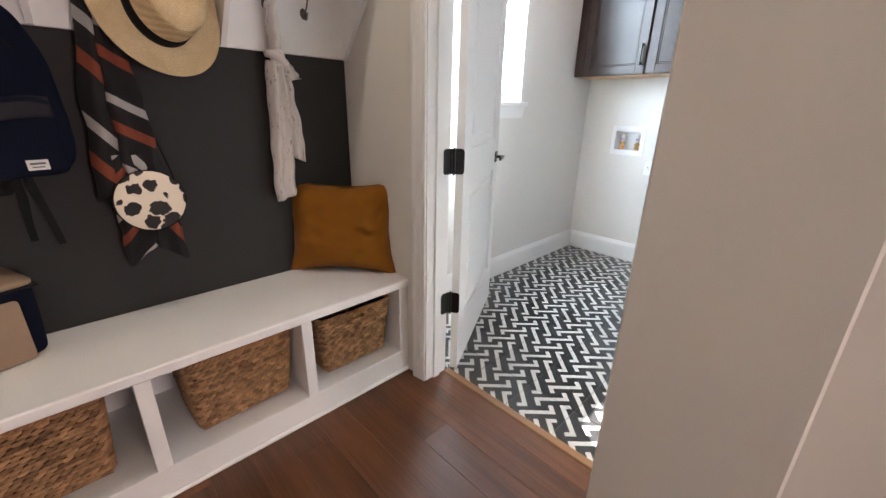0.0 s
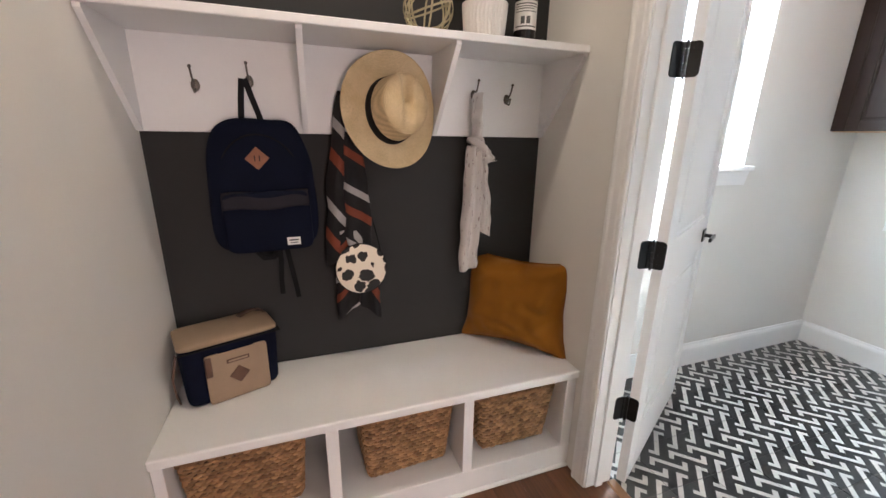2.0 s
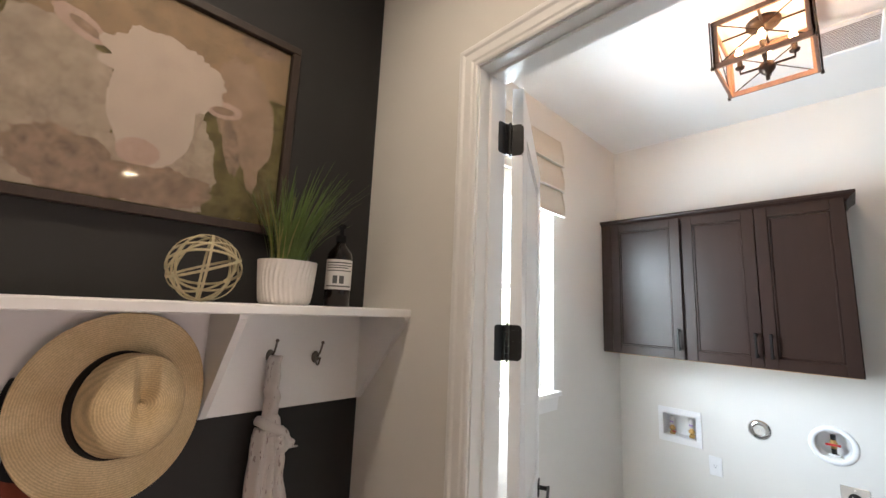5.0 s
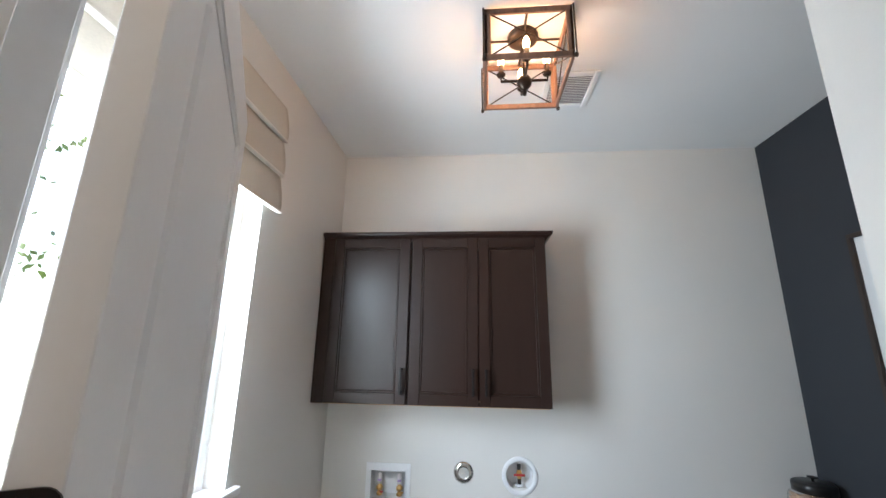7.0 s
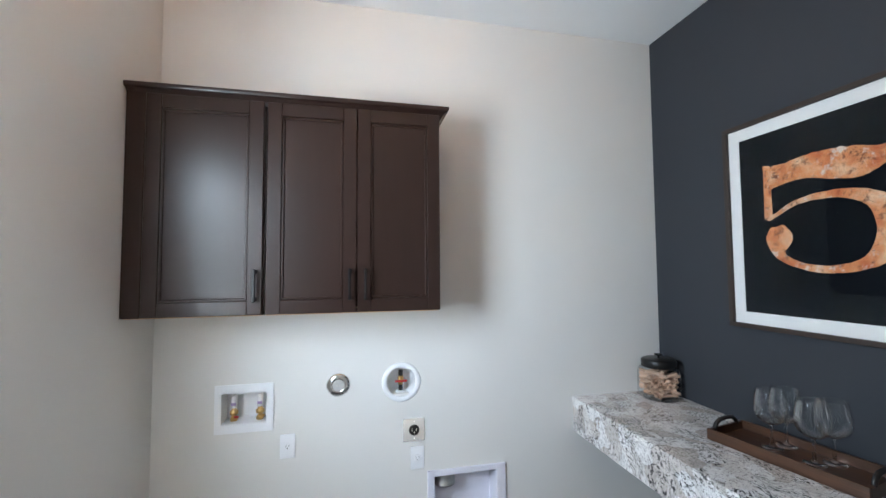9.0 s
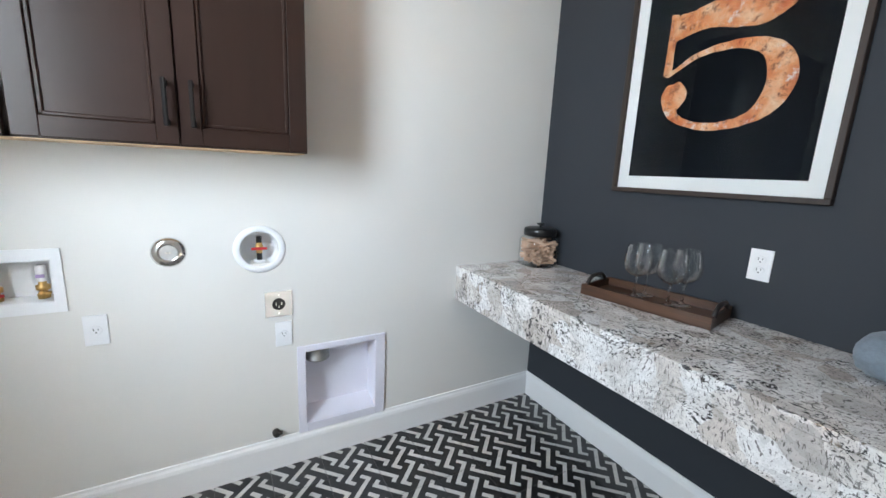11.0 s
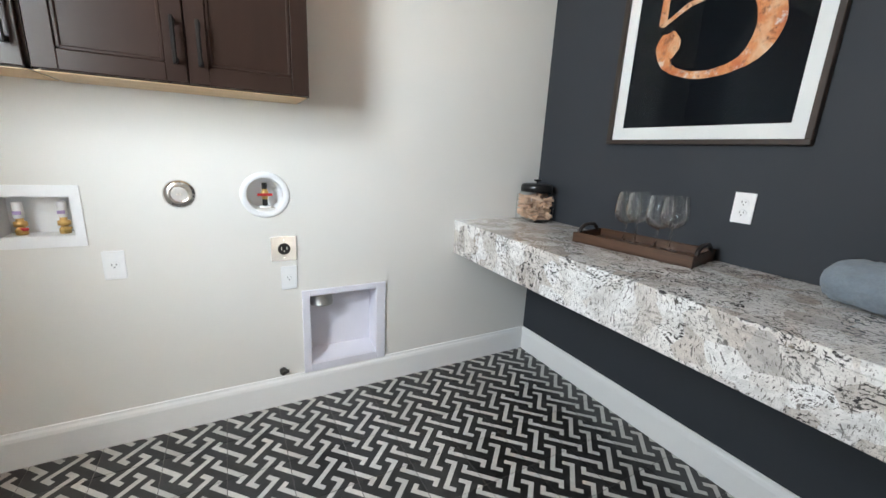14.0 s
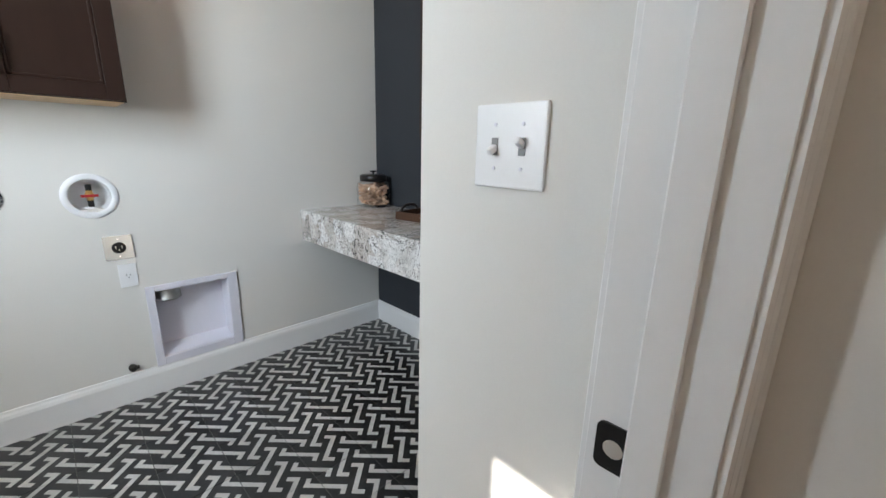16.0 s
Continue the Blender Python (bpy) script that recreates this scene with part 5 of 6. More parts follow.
def wall_plate(at, kind, label):
    """A cover plate facing -y in its own axes: duplex, single, range or switch."""
    big = kind == "switch"
    t = thing("light_switch" if big else "wall_outlet", at, label, "switch" if big else "outlet")
    hw = 0.0585 if big else (0.056 if kind == "range" else 0.0355)
    bm = bmesh.new()
    box(bm, (-hw, -0.006, -0.0575), (hw, 0.0, 0.0575), 0.003, seg=2)
    part("cover_plate", bm, STEEL_PLATE if kind == "range" else WHITE_PLASTIC, t)
    if kind == "duplex":
        for z in (-0.0195, 0.0195):
            bm = bmesh.new()
            lathe(bm, [(0.0, 0.0085), (0.0155, 0.0083), (0.0165, 0.0075), (0.0165, 0.004)], 24, pose(0, 0, z, 90, 0, 0) @ Matrix.Diagonal((1, 0.86, 1, 1)))
            s = part("socket", bm, WHITE_PLASTIC, t)
            part("slots", boxes((-0.0072, -0.0052, -0.0089, -0.0083, z - 0.001, z + 0.008), (0.0052, 0.0072, -0.0089, -0.0083, z, z + 0.007), (-0.0022, 0.0022, -0.0089, -0.0083, z - 0.0095, z - 0.005)), SLOT, s)
    elif kind == "single":
        bm = bmesh.new()
        lathe(bm, [(0.0, 0.0085), (0.0165, 0.0083), (0.0175, 0.0075), (0.0175, 0.004)], 28, pose(0, 0, 0, 90, 0, 0))
        s = part("socket", bm, WHITE_PLASTIC, t)
        part("slots", boxes((-0.0082, -0.0058, -0.0089, -0.0083, -0.001, 0.008), (0.0058, 0.0082, -0.0089, -0.0083, 0.0, 0.007), (-0.0025, 0.0025, -0.0089, -0.0083, -0.0105, -0.0055)), SLOT, s)
    elif kind == "range":
        bm = bmesh.new()
        lathe(bm, [(0.0, 0.012), (0.024, 0.012), (0.027, 0.009), (0.027, 0.004)], 32, pose(0, 0, 0, 90, 0, 0))
        s = part("socket", bm, BLACK_METAL, t, "black round dryer socket")
        part("slots", boxes((-0.013, -0.010, -0.0125, -0.0119, -0.004, 0.010), (0.010, 0.013, -0.0125, -0.0119, -0.004, 0.010), (-0.0015, 0.0015, -0.0125, -0.0119, -0.016, -0.006)), STEEL, s)
        for z in (-0.042, 0.042):
            bm = bmesh.new()
            tube(bm, [(0, -0.0058, z), (0, -0.0075, z)], 0.003, 10)
            part("screw", bm, STEEL, t)
    else:
        for x, up in ((-0.023, -1), (0.023, 1)):
            s = part("toggle_slot", boxes((x - 0.0055, x + 0.0055, -0.0068, -0.0058, -0.012, 0.012)), GREY_SLOT, t)
            bm = bmesh.new()
            box(bm, (-0.0042, -0.016, -0.005), (0.0042, 0.0, 0.005), 0.0015)
            part("toggle", bm, WHITE_PLASTIC, s, m=pose(x, -0.005, 0.001 * up, -28 * up, 0, 0))
            for z in (-0.030, 0.030):
                bm = bmesh.new()
                tube(bm, [(x, -0.0058, z), (x, -0.0072, z)], 0.0026, 8)
                part("screw", bm, LILAC_PLASTIC, t)
    return t


wall_plate((0.575, Y3, 0.791), "single", "white single outlet under the washer box")
wall_plate((1.212, Y3, 0.669), "single", "white single outlet under the dryer socket")
wall_plate((1.195, Y3, 0.812), "range", "steel dryer outlet with a black socket")
wall_plate(pose(XR, 2.858, 1.134, 0, 0, -90), "duplex", "white duplex outlet on the slate wall")
wall_plate(pose(XJ, 1.963, 1.304, 0, 0, -90), "switch", "white double light switch beside the doorway")
wall_plate(pose(0.690, Y0, 0.395, 0, 0, 180), "duplex", "white duplex outlet near the bench")

# washer supply box
wb = thing("washer_box", (0.378, Y3, 0.987), "white recessed washer supply box with brass valves", "supply box")
bm = bmesh.new()
for s in ((-0.130, -0.101, -0.112, 0.114), (0.099, 0.130, -0.112, 0.114)):
    box(bm, (s[0], -0.007, s[2]), (s[1], 0.0, s[3]))
box(bm, (-0.101, -0.007, -0.112), (0.099, 0.0, -0.073))
box(bm, (-0.101, -0.007, 0.074), (0.099, 0.0, 0.114))
part("flange", bm, WHITE_PLASTIC, wb)
bm = boxes((-0.1045, 0.1045, 0.088, 0.092, -0.0745, 0.0755), (-0.1045, -0.1005, 0.0, 0.09, -0.0745, 0.0755), (0.1005, 0.1045, 0.0, 0.09, -0.0745, 0.0755), (-0.1045, 0.1045, 0.0, 0.09, -0.0745, -0.0705), (-0.1045, 0.1045, 0.0, 0.09, 0.0715, 0.0755))
part("recess", bm, WHITE_PLASTIC, wb)
for x, h in ((-0.058, RED), (0.060, None)):
    bm = bmesh.new()
    lathe(bm, [(0.0, -0.069), (0.017, -0.069), (0.017, -0.058), (0.012, -0.056), (0.012, -0.040), (0.019, -0.038), (0.019, -0.022), (0.011, -0.019), (0.011, -0.008)], 18, pose(x, 0.045, 0))
    tube(bm, [(x, 0.045, -0.045), (x, 0.015, -0.052)], 0.009, 12)
    vlv = part("valve", bm, BRASS, wb, "brass supply valve", smooth=True)
    part("valve_handle", boxes((x - 0.004, x + 0.026, 0.020, 0.030, -0.052, -0.042, 0.002)), h or BRASS, vlv)
    bm = bmesh.new()
    lathe(bm, [(0.013, -0.008), (0.0145, -0.006), (0.0145, 0.046), (0.011, 0.051), (0.0, 0.052)], 18, pose(x, 0.045, 0))
    part("hammer_arrester", bm, LABEL, vlv, "white capped arrester", smooth=True)
    part("band", boxes((x - 0.011, x + 0.011, 0.0295, 0.0345, 0.006, 0.018)), material("violet_print", (0.36, 0.26, 0.46), 0.5, var=0.05, relief=0), vlv)

# round cover and round gas box
cap = thing("cleanout_cover", pose(0.813, Y3, 1.067, 90, 0, 0), "round polished steel cleanout cover", "cover plate")
bm = bmesh.new()
lathe(bm, [(0.0, 0.010), (0.022, 0.010), (0.024, 0.008), (0.027, 0.008), (0.029, 0.012), (0.036, 0.013), (0.044, 0.011), (0.052, 0.006), (0.058, 0.001), (0.058, 0.0)], 48)
part("disc", bm, CHROME, cap, smooth=True)
bm = bmesh.new()
lathe(bm, [(0.0, 0.0125), (0.028, 0.0125), (0.030, 0.0115), (0.030, 0.008)], 40)
part("insert", bm, material("pale_brushed_plug", (0.70, 0.69, 0.66), 0.35, 0.5, var=0.10, scale=30, relief=0.05), cap, "white plug in the middle of the cover", smooth=False)
part("stamp", boxes((-0.010, 0.010, -0.003, 0.003, 0.0125, 0.0133, 0.0003)), STEEL, cap)
gas = thing("gas_box", pose(1.130, Y3, 1.061, 90, 0, 0), "round white recessed gas valve box", "supply box")
bm = bmesh.new()
lathe(bm, [(0.0735, 0.001), (0.0740, 0.005), (0.080, 0.008), (0.096, 0.007), (0.101, 0.003), (0.101, 0.0)], 56)
part("flange", bm, WHITE_PLASTIC, gas, smooth=True)
bm = bmesh.new()
lathe(bm, [(0.0740, 0.003), (0.0700, -0.06), (0.066, -0.085), (0.0, -0.086)], 48)
part("recess", bm, WHITE_PLASTIC, gas, smooth=True)
bm = bmesh.new()
lathe(bm, [(0.009, -0.024), (0.013, -0.022), (0.013, -0.012), (0.016, -0.010), (0.016, 0.010), (0.013, 0.012), (0.012, 0.022), (0.009, 0.024)], 16, pose(0, 0, -0.04, -90, 0, 0))
tube(bm, [(0, 0.0, -0.04), (0, 0.0, -0.016)], 0.008, 12)
g_valve = part("gas_valve", bm, BRASS, gas, "brass gas valve", smooth=True)
part("valve_handle", boxes((-0.032, 0.030, -0.006, 0.006, -0.016, -0.012, 0.001)), RED, g_valve, "red lever")
bm = bmesh.new()
tube(bm, [(0, -0.022, -0.04), (0, -0.064, -0.04)], 0.0115, 12)
part("pipe", bm, BLACK_METAL, gas, "black iron pipe")
bm = bmesh.new()
tube(bm, [(0, 0.022, -0.04), (0, 0.050, -0.04)], 0.0115, 12)
part("pipe", bm, BLACK_METAL, gas, "black iron pipe")
bm = bmesh.new()
tube(bm, [(0, -0.052, -0.04), (0, -0.060, -0.04)], 0.024, 20)
part("collar", bm, WHITE_PLASTIC, gas)

# dryer vent box
db = thing("dryer_vent_box", (1.480, Y3, 0.372), "pale metal recessed dryer vent box", "vent box")
bm = boxes((-0.215, -0.178, -0.012, 0.0, -0.222, 0.222, 0.002), (0.163, 0.215, -0.012, 0.0, -0.222, 0.222, 0.002), (-0.178, 0.163, -0.012, 0.0, -0.222, -0.178, 0.002), (-0.178, 0.163, -0.012, 0.0, 0.192, 0.222, 0.002))
part("flange", bm, LILAC_PLASTIC, db)
bm = boxes((-0.180, 0.165, 0.112, 0.116, -0.176, 0.190), (-0.180, -0.177, -0.002, 0.114, -0.176, 0.190), (0.162, 0.165, -0.002, 0.114, -0.176, 0.190), (-0.180, 0.165, -0.002, 0.114, 0.187, 0.190))
part("recess", bm, LILAC_PLASTIC, db)
bm = bmesh.new()
v = [bm.verts.new(p) for p in ((-0.178, -0.004, -0.176), (0.163, -0.004, -0.176), (0.163, 0.113, -0.150), (-0.178, 0.113, -0.150), (-0.178, 0.113, -0.176), (0.163, 0.113, -0.176))]
for f in ((0, 1, 2, 3), (0, 4, 5, 1), (1, 5, 2), (0, 3, 4)):
    bm.faces.new([v[k] for k in f])
part("sloped_bottom", bm, LILAC_PLASTIC, db)
bm = bmesh.new()
lathe(bm, [(0.056, 0.187), (0.056, 0.136), (0.0575, 0.134), (0.0575, 0.126), (0.053, 0.126), (0.053, 0.186)], 40, pose(-0.112, 0.056, 0))
part("duct_stub", bm, GALV, db, "galvanised duct stub", smooth=True)

stub = thing("pipe_stub", (1.163, Y3, 0.186), "small dark capped pipe stub above the baseboard", "pipe")
bm = bmesh.new()
tube(bm, [(0, 0.002, 0), (0, -0.014, 0), (0.004, -0.022, 0)], 0.017, 16)
tube(bm, [(0.004, -0.016, 0.0), (0.026, -0.020, 0.001)], 0.009, 10)
part("cap", bm, material("dull_lead", (0.055, 0.05, 0.045), 0.5, 0.7, var=0.3, scale=50), stub, smooth=True)

# framed number print on the slate wall
num = thing("number_picture", pose(XR - 0.002, 3.1025, 1.364, 0, 0, 180), "framed black print of a rust orange five", "picture")
NW, NH = 0.4025, 0.955
picture_frame(num, -NW, NW, NH, 0.020, 0.030, FRAME_WOOD)
MATBOARD = material("white_mat_board", (0.78, 0.77, 0.76), 0.8, var=0.02, relief=0.05)
BLACK_PRINT = material("black_print", (0.004, 0.0055, 0.008), 0.5, var=0.5, scale=3, relief=0, spec=0.06)
part("backing", boxes((0.004, 0.008, -NW + 0.018, NW - 0.018, 0.018, NH - 0.018)), MATBOARD, num)
IY0, IY1, IZ0, IZ1 = -0.331, 0.331, 0.074, 0.880
bm = boxes((0.0082, 0.0112, -NW + 0.018, IY0, 0.018, NH - 0.018), (0.0082, 0.0112, IY1, NW - 0.018, 0.018, NH - 0.018), (0.0082, 0.0112, IY0, IY1, 0.018, IZ0), (0.0082, 0.0112, IY0, IY1, IZ1, NH - 0.018))
part("mat", bm, MATBOARD, num, "white mat board")
part("print", boxes((0.0082, 0.0086, IY0, IY1, IZ0, IZ1)), BLACK_PRINT, num)


def rust_print():
    m = bpy.data.materials.new("rust_orange_print")
    m.use_nodes = True
    nt = m.node_tree
    b = nt.nodes["Principled BSDF"]
    vec = tex_coord(nt)
    col = ramp(nt, noise_tex(nt, vec, 9, 5, 0.6), (0.35, (0.48, 0.105, 0.025)), (0.5, (0.64, 0.24, 0.085)), (0.66, (0.72, 0.46, 0.29)))
    crack = ramp(nt, noise_tex(nt, vec, 38, 6, 0.8), (0.38, (0.10, 0.035, 0.02)), (0.46, (1, 1, 1)))
    col = mix_rgb(nt, 0.8, col, crack, "MULTIPLY")
    chip = ramp(nt, noise_tex(nt, vec, 13, 6, 0.75), (0.56, 0.0), (0.63, 0.85))
    nt.links.new(mix_rgb(nt, chip, col, (0.66, 0.62, 0.57)), b.inputs["Base Color"])
    b.inputs["Roughness"].default_value = 0.6
    return m


RUST = rust_print()


# the figure 5: a thin stem, a thick wavy flag and a bowl that swells to the far side and ends in a ball
def sheet_between(lo, hi, n, x):
    bm = bmesh.new()
    a = [bm.verts.new((x, *lo(k / n))) for k in range(n + 1)]
    b = [bm.verts.new((x, *hi(k / n))) for k in range(n + 1)]
    for k in range(n):
        bm.faces.new((a[k], a[k + 1], b[k + 1], b[k]))
    return bm


def smooth_line(points, wear=0.0):
    """A curve through control points, with a slightly worn edge."""
    def f(s):
        u = s * (len(points) - 1)
        i = min(int(u), len(points) - 2)
        t = u - i
        p0, p1, p2, p3 = (Vector(points[min(max(k, 0), len(points) - 1)]) for k in (i - 1, i, i + 1, i + 2))
        p = 0.5 * (2 * p1 + (p2 - p0) * t + (2 * p0 - 5 * p1 + 4 * p2 - p3) * t * t + (3 * p1 - p0 - 3 * p2 + p3) * t ** 3)
        return p.x, p.y + wear * noise.noise(Vector((s * 40, wear * 900, 0)))
    return f


FLAG_TOP = ((-0.228, 0.722), (-0.150, 0.714), (-0.060, 0.729), (0.040, 0.728), (0.130, 0.711), (0.186, 0.698), (0.216, 0.711), (0.236, 0.722))
FLAG_LOW = ((-0.205, 0.612), (-0.150, 0.625), (-0.070, 0.634), (0.030, 0.612), (0.120, 0.600), (0.180, 0.624), (0.212, 0.655), (0.238, 0.690))
BOWL_OUT = ((-0.222, 0.482), (-0.100, 0.550), (0.030, 0.567), (0.138, 0.551), (0.210, 0.503), (0.245, 0.425), (0.232, 0.350), (0.185, 0.290), (0.105, 0.256), (-0.005, 0.247), (-0.115, 0.273), (-0.190, 0.318), (-0.222, 0.380))
BOWL_IN = ((-0.205, 0.474), (-0.090, 0.530), (0.030, 0.538), (0.100, 0.517), (0.140, 0.482), (0.156, 0.415), (0.146, 0.355), (0.118, 0.308), (0.060, 0.283), (-0.010, 0.276), (-0.085, 0.289), (-0.140, 0.320), (-0.150, 0.350))
five = part("numeral_five", sheet_between(smooth_line(FLAG_LOW, 0.004), smooth_line(FLAG_TOP, 0.005), 90, 0.0092), RUST, num, "distressed orange numeral five", m=pose(0, 0, 0.010))
part("stem", sheet_between(lambda s: (-0.228 + 0.004 * s, 0.484 + 0.242 * s), lambda s: (-0.192 - 0.004 * s, 0.500 + 0.220 * s), 8, 0.0094), RUST, five)
part("bowl", sheet_between(smooth_line(BOWL_IN, 0.003), smooth_line(BOWL_OUT, 0.004), 140, 0.0090), RUST, five)
bm = bmesh.new()
bm.faces.new([bm.verts.new((0.0096, -0.170 + 0.054 * math.cos(k * math.pi / 20), 0.396 + 0.052 * math.sin(k * math.pi / 20) * (1.05 + 0.1 * math.sin(k)))) for k in range(40)])
part("ball_end", bm, RUST, five)
pane = part("glazing", boxes((0.0150, 0.0165, -NW + 0.019, NW - 0.019, 0.019, NH - 0.019)), PICTURE_GLASS, num)
pane.visible_shadow = False

# jar of clothespins
jar = thing("storage_jar", pose(2.580, 3.872, 0.9135) @ Matrix.Scale(1.32, 4), "clear glass jar of wooden clothespins with a black lid", "jar")
bm = bmesh.new()
lathe(bm, [(0.0, 0.0), (0.076, 0.0), (0.083, 0.005), (0.085, 0.016), (0.085, 0.106), (0.081, 0.119), (0.066, 0.129), (0.066, 0.136)], 44)
g = part("glass_body", bm, GLASS, jar, smooth=True)
g.visible_shadow = False
bm = bmesh.new()
lathe(bm, [(0.0, 0.166), (0.056, 0.165), (0.066, 0.161), (0.069, 0.156), (0.069, 0.131), (0.0, 0.130)], 44)
lathe(bm, [(0.005, 0.165), (0.005, 0.175), (0.016, 0.178), (0.017, 0.183), (0.0, 0.185)], 20)
part("lid", bm, BLACK_METAL, jar, "black metal lid with a knob", smooth=True)
PIN = wood("pale_birch", (0.44, 0.26, 0.17), (0.66, 0.46, 0.33), 0.55, 2, 3.0, 0.22)
bm = bmesh.new()
box(bm, (-0.0045, -0.0052, -0.037), (-0.0008, 0.0052, 0.037), 0.001)
box(bm, (0.0008, -0.0052, -0.037), (0.0045, 0.0052, 0.037), 0.001)
pin_mesh = mesh_of(bm, "clothespin", PIN)
rnd = random.Random(21)
for k in range(112):
    a, r = rnd.uniform(0, 2 * math.pi), 0.066 * math.sqrt(rnd.random())
    z = 0.014 + 0.100 * (k / 112) + rnd.uniform(-0.004, 0.004)
    q = Euler((radians(rnd.gauss(90, 16)), 0, radians(rnd.uniform(0, 360)))).to_matrix()
    tip = q @ Vector((0, 0, 0.037))
    reach = max(0.0, math.hypot(tip.x, tip.y))
    r = min(r, max(0.0, 0.079 - reach))
    ob = new("clothespin", pin_mesh)
    ob.parent = jar
    ob.matrix_basis = Matrix.Translation((r * math.cos(a), r * math.sin(a), min(max(z, 0.014 + abs(tip.z)), 0.124 - abs(tip.z)))) @ q.to_4x4()

# serving tray
tray = thing("serving_tray", pose(2.530, 3.140, 0.9135, 0, 0, 10.6), "dark stained wooden tray with cut-out handles", "tray")
TW, TL, TH = 0.118, 0.250, 0.046
part("bottom", boxes((-TW, TW, -TL, TL, 0.003, 0.011, 0.001)), TRAY_WOOD, tray)
part("long_side", boxes((-TW, -TW + 0.011, -TL, TL, 0.0, TH, 0.0015)), TRAY_WOOD, tray)
part("long_side", boxes((TW - 0.011, TW, -TL, TL, 0.0, TH, 0.0015)), TRAY_WOOD, tray)
for s in (-1, 1):
    bm = bmesh.new()
    y0 = s * TL
    y1 = s * (TL - 0.012)
    box(bm, (-TW + 0.011, min(y0, y1), 0.0), (TW - 0.011, max(y0, y1), TH - 0.002), 0.001)
    part("end", bm, TRAY_WOOD, tray)
    bm = bmesh.new()
    tube(bm, [(-0.078, (y0 + y1) / 2, TH - 0.008), (-0.062, (y0 + y1) / 2, TH + 0.014), (-0.040, (y0 + y1) / 2, TH + 0.026), (0.0, (y0 + y1) / 2, TH + 0.029), (0.040, (y0 + y1) / 2, TH + 0.026), (0.062, (y0 + y1) / 2, TH + 0.014), (0.078, (y0 + y1) / 2, TH - 0.008)], 0.0085, 8)
    part("handle", bm, material("blackened_handle", (0.014, 0.010, 0.009), 0.45, var=0.2, scale=20), tray, "blackened arched handle", smooth=True)


def wine_glass(x, y):
    w = thing("wine_glass", pose(x, y, 0.9250) @ Matrix.Scale(1.2, 4), "clear stemmed wine glass standing on the tray", "wine glass", "glasses on the tray")
    bm = bmesh.new()
    lathe(bm, [(0.0, 0.004), (0.012, 0.0042), (0.026, 0.0016), (0.0288, 0.001), (0.0288, 0.0), (0.0, 0.0)], 36)
    part("foot", bm, CRYSTAL, w, smooth=True).visible_shadow = False
    bm = bmesh.new()
    lathe(bm, [(0.010, 0.004), (0.0048, 0.014), (0.0036, 0.040), (0.0042, 0.070), (0.006, 0.0775)], 20, None, True)
    part("stem", bm, CRYSTAL, w, smooth=True).visible_shadow = False
    bm = bmesh.new()
    lathe(bm, [(0.003, 0.078), (0.022, 0.082), (0.038, 0.096), (0.0455, 0.118), (0.0452, 0.146), (0.0405, 0.176), (0.037, 0.190)], 40)
    part("bowl", bm, THIN_GLASS, w, smooth=True).visible_shadow = False
    bm = bmesh.new()
    tube(bm, [(0.037 * math.cos(k * math.pi / 18), 0.037 * math.sin(k * math.pi / 18), 0.190) for k in range(36)], 0.0008, 6, True)
    part("rim", bm, CRYSTAL, w, smooth=True).visible_shadow = False


for x, y in ((2.526, 3.216), (2.597, 3.214), (2.544, 3.080), (2.615, 3.063)):
    wine_glass(x, y)

# rolled towel at the counter's end
towel = thing("rolled_towel", pose(2.540, 2.36, 0.913, 0, 0, -14) @ Matrix.Diagonal((1, 1, 0.88, 1)), "blue-grey plush towel rolled on the counter", "towel")
TOWEL = material("blue_grey_terry", (0.185, 0.22, 0.26), 0.95, var=0.20, scale=16, fine=150, relief=1.0, sheen=0.2)
bm = bmesh.new()


def roll(u, v):
    a = u * 2 * math.pi
    t = 2 * v - 1
    end = (1 - abs(t) ** 9) ** 0.5
    r = 0.082 * end * (1 + 0.05 * noise.noise(Vector((math.cos(a) * 2, math.sin(a) * 2, t * 3)))) + 0.0030 * noise.noise(Vector((math.cos(a) * 22, math.sin(a) * 22, t * 40))) + 0.004 * noise.noise(Vector((math.cos(a) * 5, math.sin(a) * 5, t * 9)))
    z = 0.074 + r * math.sin(a) * 0.92
    return Vector((1.25 * r * math.cos(a), 0.178 * t, max(0.001, z)))


grid_sheet(bm, 96, 70, roll, True)
part("roll", bm, TOWEL, towel, smooth=True)
bm = bmesh.new()
tube(bm, [(0.103 * math.cos(0.55), -0.165 + 0.33 * k / 12, 0.076 + 0.076 * math.sin(0.55) + 0.002 * math.sin(k)) for k in range(13)], 0.006, 6)
part("hem", bm, TOWEL, towel, smooth=True)

